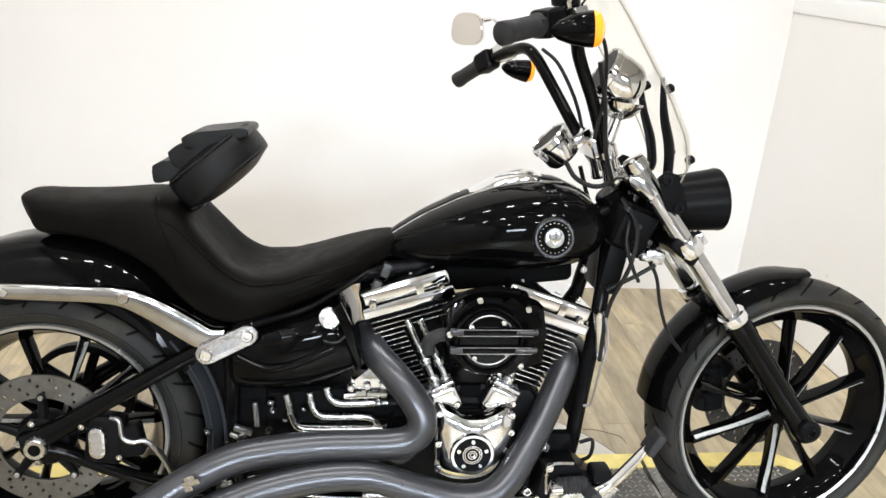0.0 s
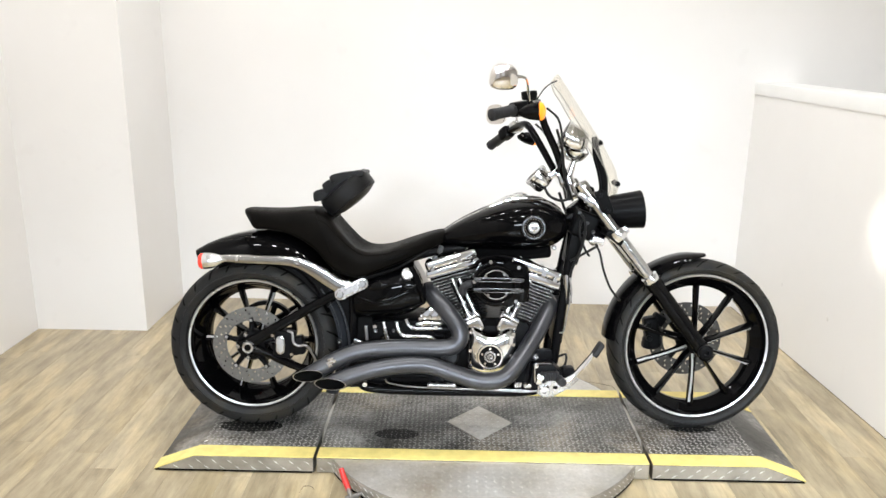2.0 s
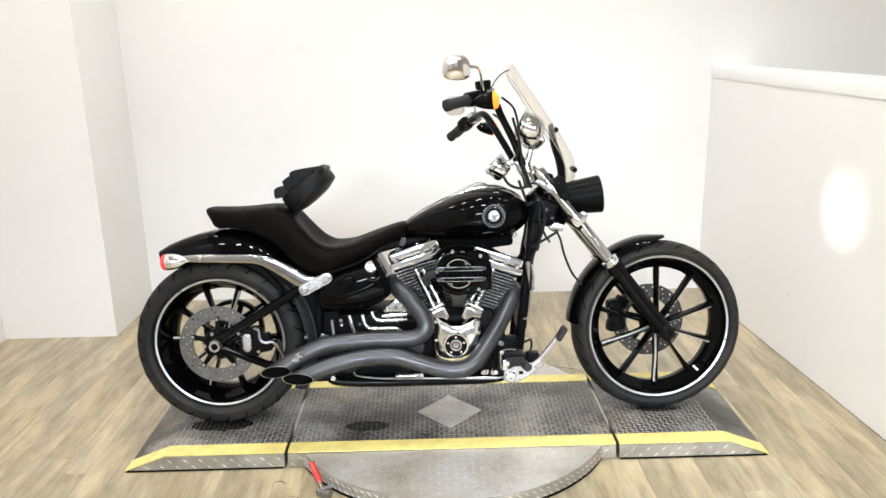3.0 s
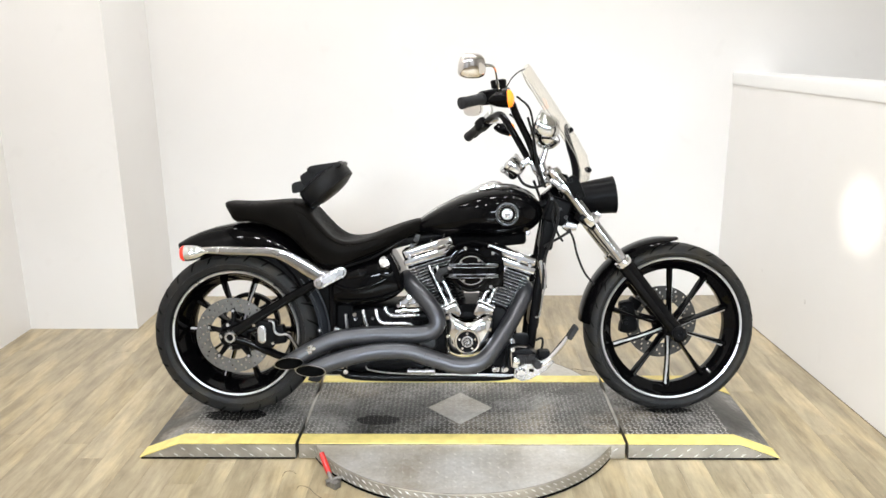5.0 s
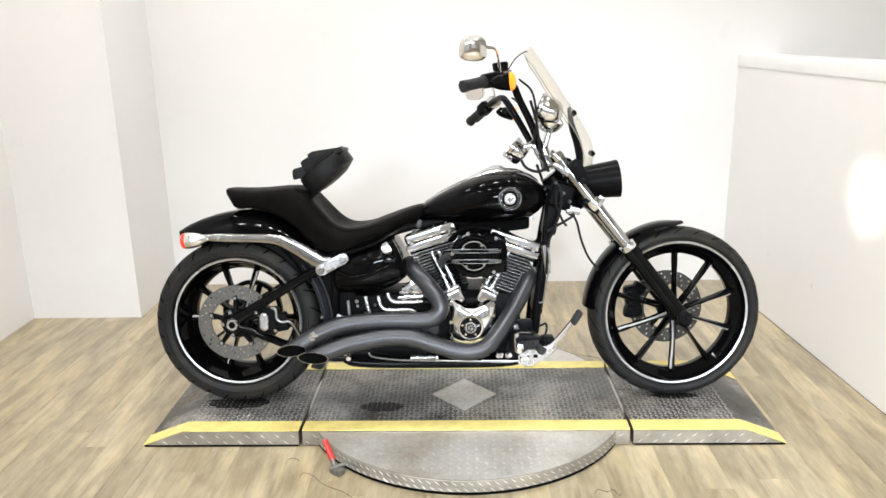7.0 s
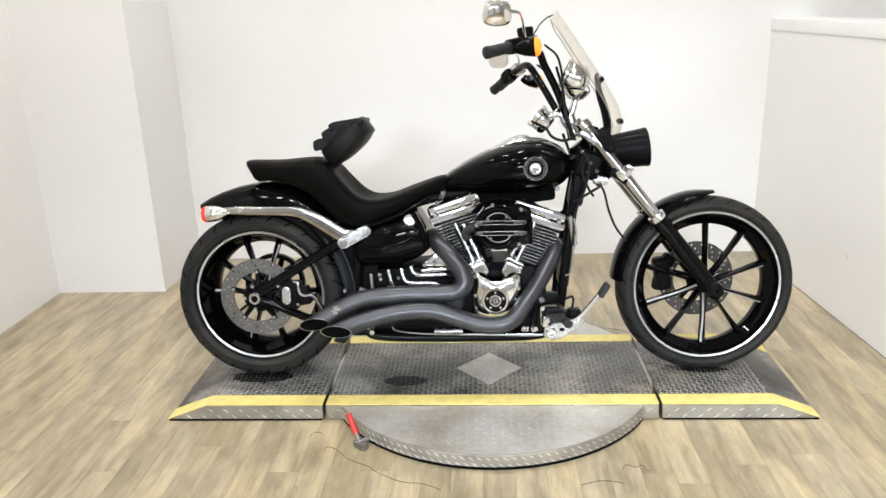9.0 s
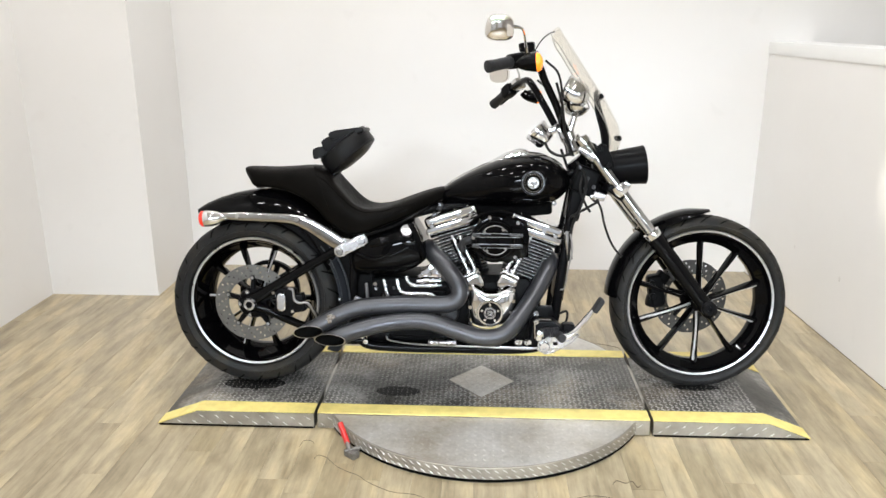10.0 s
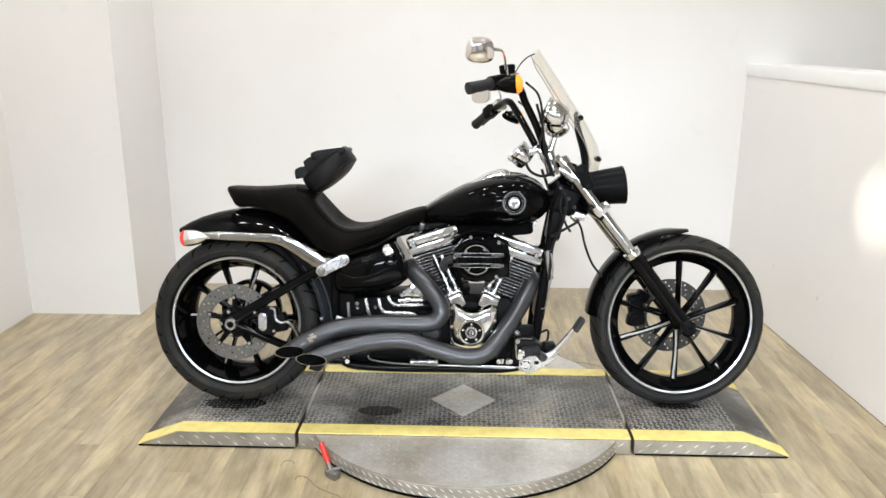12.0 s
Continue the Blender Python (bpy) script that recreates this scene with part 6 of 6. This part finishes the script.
# mirrors: chrome shells with glass to the rear
def mirror(c, normal, stem):
    n = Vector(normal).normalized()
    u = Vector((0, 0, 1)).cross(n).normalized()
    w = n.cross(u)
    bm = bmesh.new()
    rings = []
    for f, g in ((0.0, 1.0), (0.004, 1.03), (-0.009, 0.985), (-0.016, 0.88), (-0.02, 0.6), (-0.0215, 0.2)):
        rings.append([c + n * f + (u * (a * 0.05 * (1 - 0.16 * (b + 1) / 2)) + w * (b * 0.041)) * g for a, b in oval(1, 1, 32, 2.9)])
    rings = [rings[1], rings[0]] + rings[2:]
    skin(bm, rings)
    shell = part("mirror", bm, M["mirror"], bike, "chrome handlebar mirror", 50)
    bm = bmesh.new()
    o = [c + n * 0.0045 + (u * (a * 0.047 * (1 - 0.16 * (b + 1) / 2)) + w * (b * 0.037)) for a, b in oval(1, 1, 32, 2.9)]
    skin(bm, [o, [p + n * 0.0015 for p in o]])
    part("mirror_glass", bm, M["mirror"], shell, "mirror glass with a brownish reflection in its tint")
    bm = bmesh.new()
    tube(bm, stem, [0.007, 0.0045, 0.004, 0.006], 10, 5)
    part("mirror_stem", bm, M["chrome"], shell, "thin chrome mirror stem")


mirror(Vector((0.076, -0.365, 1.3)), (-0.25, 0.93, 0.22), [(0.17, -0.265, 1.222), (0.162, -0.3, 1.26), (0.15, -0.34, 1.298), (0.12, -0.358, 1.304)])
mirror(Vector((0.094, 0.445, 1.212)), (-0.55, -0.8, -0.08), [(0.17, 0.32, 1.155), (0.174, 0.35, 1.195), (0.158, 0.395, 1.235), (0.132, 0.43, 1.236)])

# risers and gauge
for s in (-1, 1):
    bm = bmesh.new()
    lathe(bm, [(0.02, 0), (0.022, 0.004), (0.019, 0.03), (0.02, 0.055), (0.024, 0.06), (0.024, 0.085), (0.018, 0.09)], (0.365, s * 0.045, 0.885), (-0.35, 0, 1), 20)
    part("riser", bm, M["chrome"], bike, "chrome handlebar riser")
bm = bmesh.new()
box(bm, (0.325, 0, 0.965), (0.045, 0.12, 0.05), (0, -20, 0), 0.01, 3)
box(bm, (0.29, 0, 0.975), (0.06, 0.05, 0.03), (0, -30, 0), 0.008, 2)
part("riser_clamp", bm, M["chrome"], bike, "chrome riser clamp")
ga, go = Vector((-0.72, 0, 0.69)).normalized(), Vector((0.262, 0, 0.935))
bm = bmesh.new()
lathe(bm, [(0.018, -0.012), (0.034, -0.006), (0.042, 0.006), (0.0435, 0.04), (0.047, 0.044), (0.047, 0.056), (0.043, 0.06), (0.04, 0.056)], go, ga, 36)
gauge = part("speedometer", bm, M["chrome"], bike, "round chrome speedometer on the riser")
bm = bmesh.new()
lathe(bm, [(0.0405, 0.05), (0.0405, 0.0565)], go, ga, 32)
part("dial", bm, M["satin"], gauge, "dark dial")

# chrome auxiliary lamp behind the screen
la, lo = Vector((-0.88, 0, 0.47)).normalized(), Vector((0.397, -0.03, 1.083))
bm = bmesh.new()
lathe(bm, [(0.012, -0.012), (0.03, -0.006), (0.046, 0.006), (0.053, 0.022), (0.0545, 0.05), (0.0535, 0.07), (0.057, 0.074), (0.057, 0.083), (0.053, 0.088), (0.049, 0.084)], lo, la, 40)
aux = part("auxiliary_gauge", bm, M["chrome"], bike, "chrome gauge pod behind the screen")
bm = bmesh.new()
lathe(bm, [(0.0495, 0.08), (0.0495, 0.0845)], lo, la, 36)
part("pod_face", bm, M["grip"], aux, "grey dial face")
bm = bmesh.new()
cup = lo + la * 0.035 + Vector((0, 0, -0.048))
lathe(bm, [(0.012, -0.03), (0.03, -0.022), (0.046, -0.004), (0.05, 0.008), (0.046, 0.008), (0.03, -0.012)], cup, (0.1, 0, 1), 28)
rod(bm, cup + Vector((-0.004, 0, -0.028)), cup + Vector((-0.03, 0, -0.115)), 0.012, 0.015, 16, 0.002)
box(bm, cup + Vector((-0.028, 0, -0.1)), (0.045, 0.06, 0.03), (0, 30, 0), 0.008, 2)
part("pod_stem", bm, M["chrome"], aux, "chrome cup and stem under the pod")
bm = bmesh.new()
tube(bm, [lo + Vector((0.006, -0.03, -0.01)), lo + Vector((0.012, -0.04, -0.03)), cup + Vector((0.02, -0.045, -0.005))], 0.0018, 8, 5)
part("pod_wire", bm, M["hose"], aux)

# -- screen --
WS = [(0.538, 0.896), (0.548, 0.938), (0.533, 0.998), (0.488, 1.078), (0.437, 1.153), (0.391, 1.222), (0.346, 1.287), (0.308, 1.343)]
WW = [0.135, 0.16, 0.19, 0.212, 0.22, 0.212, 0.18, 0.07]
SWEEP = 0.052


def screen_pt(f, v):
    k = f * (len(WS) - 1)
    i = np.arange(len(WS))
    x = float(np.interp(k, i, [q[0] for q in WS]))
    z = float(np.interp(k, i, [q[1] for q in WS]))
    w = float(np.interp(k, i, WW))
    top = max(0.0, f - 0.8) / 0.2
    return Vector((x - 0.006 + 0.12 * v * w - SWEEP * v * v * (w / 0.2) ** 0.6, v * w, z - 0.03 * top * v ** 4))


bm = bmesh.new()
NF, NV = 28, 20
rows = []
for a in range(NF + 1):
    line = [screen_pt(a / NF, -1 + 2 * b / NV) for b in range(NV + 1)]
    rows.append(line + [p + Vector((-0.003, 0, -0.002)) for p in line[::-1]])
skin(bm, rows)
screen = part("windscreen", bm, M["screen"], bike, "clear warm-tinted acrylic windscreen", 60)
screen.visible_shadow = False
bm = bmesh.new()
for v in (-1, 1):
    bm = bmesh.new()
    tube(bm, [screen_pt(f, v) for f in np.linspace(0.02, 0.99, 18)], 0.0016, 6, 2)
    part("screen_edge", bm, M["acrylic_edge"], screen, "darker polished edge of the screen")
for s in (-1, 1):
    for f in (0.16, 0.46):
        p = screen_pt(f, s * 0.45)
        bm = bmesh.new()
        lathe(bm, [(0.005, -0.012), (0.0095, -0.01), (0.0095, 0.004), (0.006, 0.007)], p, (0.8, 0, 0.5), 16)
        part("screen_bolt", bm, M["satin"], screen, "black screen bolt")
    a, b = screen_pt(0.48, s * 0.45), screen_pt(0.14, s * 0.45)
    bm = bmesh.new()
    pts = [a + Vector((-0.012, 0, 0.01)), a.lerp(b, 0.35) + Vector((-0.026, 0, -0.006)), a.lerp(b, 0.75) + Vector((-0.035, 0, -0.01)), b + Vector((-0.05, 0, -0.03)), Vector((0.46, s * 0.095, 0.9))]
    tube(bm, pts, [0.007, 0.015, 0.019, 0.018, 0.013], 12, 6, flat=0.5)
    part("screen_bracket", bm, M["satin"], screen, "black curved screen bracket")
    bm = bmesh.new()
    ol = [(0.425, 0.912), (0.445, 0.928), (0.47, 0.92), (0.499, 0.85), (0.486, 0.834), (0.455, 0.842)]
    plate(bm, ol, *sorted((s * 0.132, s * 0.142)), 0.004)
    part("lamp_bracket", bm, M["case"], bike, "black lamp bracket on the fork leg")
    for q in ((0.444, 0.908), (0.475, 0.851)):
        bolt(bike, (q[0], s * 0.14, q[1]), (0, s, 0), 0.0115, 0.008, "satin")

# -- headlamp --
ho, ha = Vector((0.444, 0, 0.826)), Vector((1, 0, 0.115)).normalized()
bm = bmesh.new()
lathe(bm, [(0.02, -0.005), (0.042, 0.004), (0.056, 0.03), (0.062, 0.07), (0.067, 0.12), (0.0705, 0.172), (0.0725, 0.184), (0.0715, 0.188), (0.067, 0.186), (0.064, 0.15)], ho, ha, 40)
head = part("headlamp", bm, M["satin"], bike, "satin black bucket headlamp, lit")
bm = bmesh.new()
lathe(bm, [(0.064, 0.138), (0.05, 0.15), (0.002, 0.158)], ho, ha, 36)
glow = part("lamp_lens", bm, M["headglass"], head, "lit headlamp glass")
spot = bpy.data.lights.new("headlamp_beam", "SPOT")
spot.energy, spot.spot_size, spot.spot_blend, spot.shadow_soft_size, spot.color = 26, radians(22), 0.8, 0.03, (1.0, 0.93, 0.82)
beam = new("headlamp_beam", spot)
beam.matrix_world = bike.matrix_world @ look(ho + ha * 0.2, ho + ha * 0.2 + Vector((1, 0.12, -0.1)))

# -- controls by the forward pegs --
bm = bmesh.new()
plate(bm, [(0.225, 0.178), (0.255, 0.163), (0.285, 0.17), (0.345, 0.205), (0.375, 0.235), (0.355, 0.25), (0.31, 0.235), (0.265, 0.235), (0.228, 0.21)], -0.232, -0.21, 0.005, 3)
mount = part("control_bracket", bm, M["alu"], bike, "chrome forward control bracket")
bolt(mount, (0.251, -0.23, 0.193), r=0.02, h=0.012)
bm = bmesh.new()
box(bm, (0.29, -0.2318, 0.205), (0.016, 0.003, 0.012), (0, 0, 0), 0.001)
part("slot", bm, M["hole"], mount)
bm = bmesh.new()
plate(bm, [(0.205, 0.2), (0.215, 0.285), (0.29, 0.29), (0.35, 0.24), (0.3, 0.19)], -0.205, -0.12, 0.006)
part("master_cylinder_bracket", bm, M["satin"], bike, "black control mounting block")
bm = bmesh.new()
lathe(bm, [(0.014, 0)] + [(0.0165 if k % 2 else 0.0195, 0.008 + 0.0042 * k) for k in range(13)] + [(0.014, 0.068)], (0.235, -0.225, 0.243), (1, 0, 0.06), 20)
part("pedal_boot", bm, M["grip"], mount, "ribbed black rubber boot")
bm = bmesh.new()
box(bm, (0.232, -0.225, 0.235), (0.022, 0.03, 0.04), (0, 10, 0), 0.006)
rod(bm, (0.247, -0.235, 0.243), (0.222, -0.235, 0.24), 0.012, edge=0.002)
part("boot_end", bm, M["chrome"], mount, "chrome master cylinder end")
bm = bmesh.new()
tube(bm, [(0.325, -0.225, 0.228), (0.358, -0.228, 0.252), (0.395, -0.23, 0.295), (0.425, -0.232, 0.338)], [0.014, 0.011, 0.012, 0.009], 12, 5, flat=0.7)
pedal = part("brake_pedal", bm, M["chrome"], bike, "chrome brake pedal with a rubber pad")
bm = bmesh.new()
box(bm, (0.437, -0.235, 0.35), (0.02, 0.05, 0.056), (0, 32, 0), 0.009, 3)
part("pedal_pad", bm, M["grip"], pedal, "black rubber pedal pad")
bm = bmesh.new()
rod(bm, (0.3, -0.22, 0.236), (0.31, -0.275, 0.236), 0.0145, 0.0155, 20, 0.004)
peg = part("foot_peg", bm, M["grip"], bike, "black rubber foot peg")
bm = bmesh.new()
box(bm, (0.343, -0.2, 0.27), (0.045, 0.05, 0.03), (0, 0, 0), 0.01, 3)
part("fluid_box", bm, M["satin"], bike)
bm = bmesh.new()
tube(bm, [(0.22, -0.207, 0.215), (0.218, -0.208, 0.27), (0.232, -0.208, 0.286), (0.275, -0.208, 0.286)], 0.0042, 8, 5)
part("bracket_rim", bm, M["chrome"], mount)
for q in ((0.222, 0.278), (0.198, 0.203)):
    bolt(mount, (q[0], -0.206, q[1]), r=0.01, h=0.008)
for q in ((0.23, -0.14, 0.305), (0.165, -0.125, 0.19), (0.2, -0.135, 0.192), (0.225, -0.135, 0.265)):
    bolt(bike, q, r=0.013 if q[2] > 0.3 else 0.012, h=0.014, material="alu")
bm = bmesh.new()
plate(bm, [(0.18, 0.17), (0.25, 0.17), (0.3, 0.3), (0.29, 0.33), (0.22, 0.33)], -0.135, -0.11, 0.006)
part("engine_mount", bm, M["frame"], bike)

# -- regulator, horn, wiring and hoses --
bm = bmesh.new()
box(bm, (0.325, -0.02, 0.42), (0.035, 0.14, 0.16), (0, 6, 0), 0.006)
part("regulator", bm, M["satin"], bike)
bm = bmesh.new()
rod(bm, (0.352, -0.11, 0.5), (0.337, -0.11, 0.61), 0.012, edge=0.003)
part("frame_sleeve", bm, M["chrome"], bike, "bright clamp on the downtube")
HOSES = [([(0.30, -0.08, 0.98), (0.31, -0.09, 1.08), (0.29, -0.13, 1.17), (0.24, -0.19, 1.21)], 0.0042), ([(0.36, -0.06, 0.88), (0.325, -0.09, 0.96), (0.31, -0.1, 1.06), (0.285, -0.12, 1.14)], 0.005),
         ([(0.335, 0.08, 0.93), (0.31, 0.1, 1.04), (0.27, 0.14, 1.13), (0.24, 0.19, 1.165)], 0.0045), ([(0.255, -0.03, 0.93), (0.275, -0.06, 0.895), (0.32, -0.07, 0.88), (0.37, -0.06, 0.9)], 0.0055),
         ([(0.44, -0.1, 0.73), (0.46, -0.11, 0.69), (0.475, -0.11, 0.63), (0.505, -0.1, 0.56), (0.545, -0.09, 0.51)], 0.0042), ([(0.35, -0.11, 0.66), (0.4, -0.12, 0.69), (0.45, -0.12, 0.72)], 0.005),
         ([(0.37, -0.09, 0.86), (0.4, -0.12, 0.8), (0.39, -0.13, 0.72), (0.355, -0.12, 0.62), (0.345, -0.125, 0.5)], 0.005), ([(0.4, -0.08, 0.84), (0.38, -0.12, 0.77), (0.4, -0.125, 0.71), (0.42, -0.11, 0.68)], 0.0045),
         ([(0.35, -0.125, 0.6), (0.358, -0.13, 0.54), (0.345, -0.13, 0.47), (0.335, -0.125, 0.4), (0.32, -0.12, 0.39)], 0.003), ([(0.32, -0.12, 0.3), (0.345, -0.13, 0.31), (0.342, -0.13, 0.27), (0.31, -0.12, 0.25)], 0.0045),
         ([(0.3, -0.13, 0.22), (0.25, -0.145, 0.176), (0.18, -0.14, 0.172), (0.1, -0.13, 0.17)], 0.0035), ([(0.33, 0.1, 0.9), (0.36, 0.11, 0.82), (0.39, 0.1, 0.72), (0.36, 0.1, 0.6)], 0.0055)]
for i, (pts, r) in enumerate(HOSES):
    bm = bmesh.new()
    tube(bm, pts, r, 8, 6)
    part("hose", bm, M["steel"] if i in (8, 10) else M["hose"], bike, "thin bright cable" if i in (8, 10) else "black hose")
bm = bmesh.new()
box(bm, (0.452, -0.095, 0.735), (0.045, 0.035, 0.03), (0, 15, 0), 0.008, 2)
rod(bm, (0.42, -0.1, 0.735), (0.47, -0.1, 0.73), 0.011, edge=0.003)
part("hose_union", bm, M["alu"], bike, "bright brake hose union")
for p in ((0.41, -0.1, 0.8), (0.4, -0.11, 0.765), (0.43, -0.115, 0.77), (0.38, -0.1, 0.84)):
    bolt(bike, p, r=0.007, h=0.01, material="darkmetal")
bm = bmesh.new()
box(bm, (0.405, -0.03, 0.79), (0.09, 0.14, 0.1), (0, 20, 0), 0.02, 3)
box(bm, (0.37, -0.03, 0.7), (0.05, 0.12, 0.12), (0, 10, 0), 0.015, 2)
part("neck_cover", bm, M["case"], bike, "black cover at the steering head")
for ob in (mount, pedal, peg):
    ob.location = (0.006, 0, 0.01)
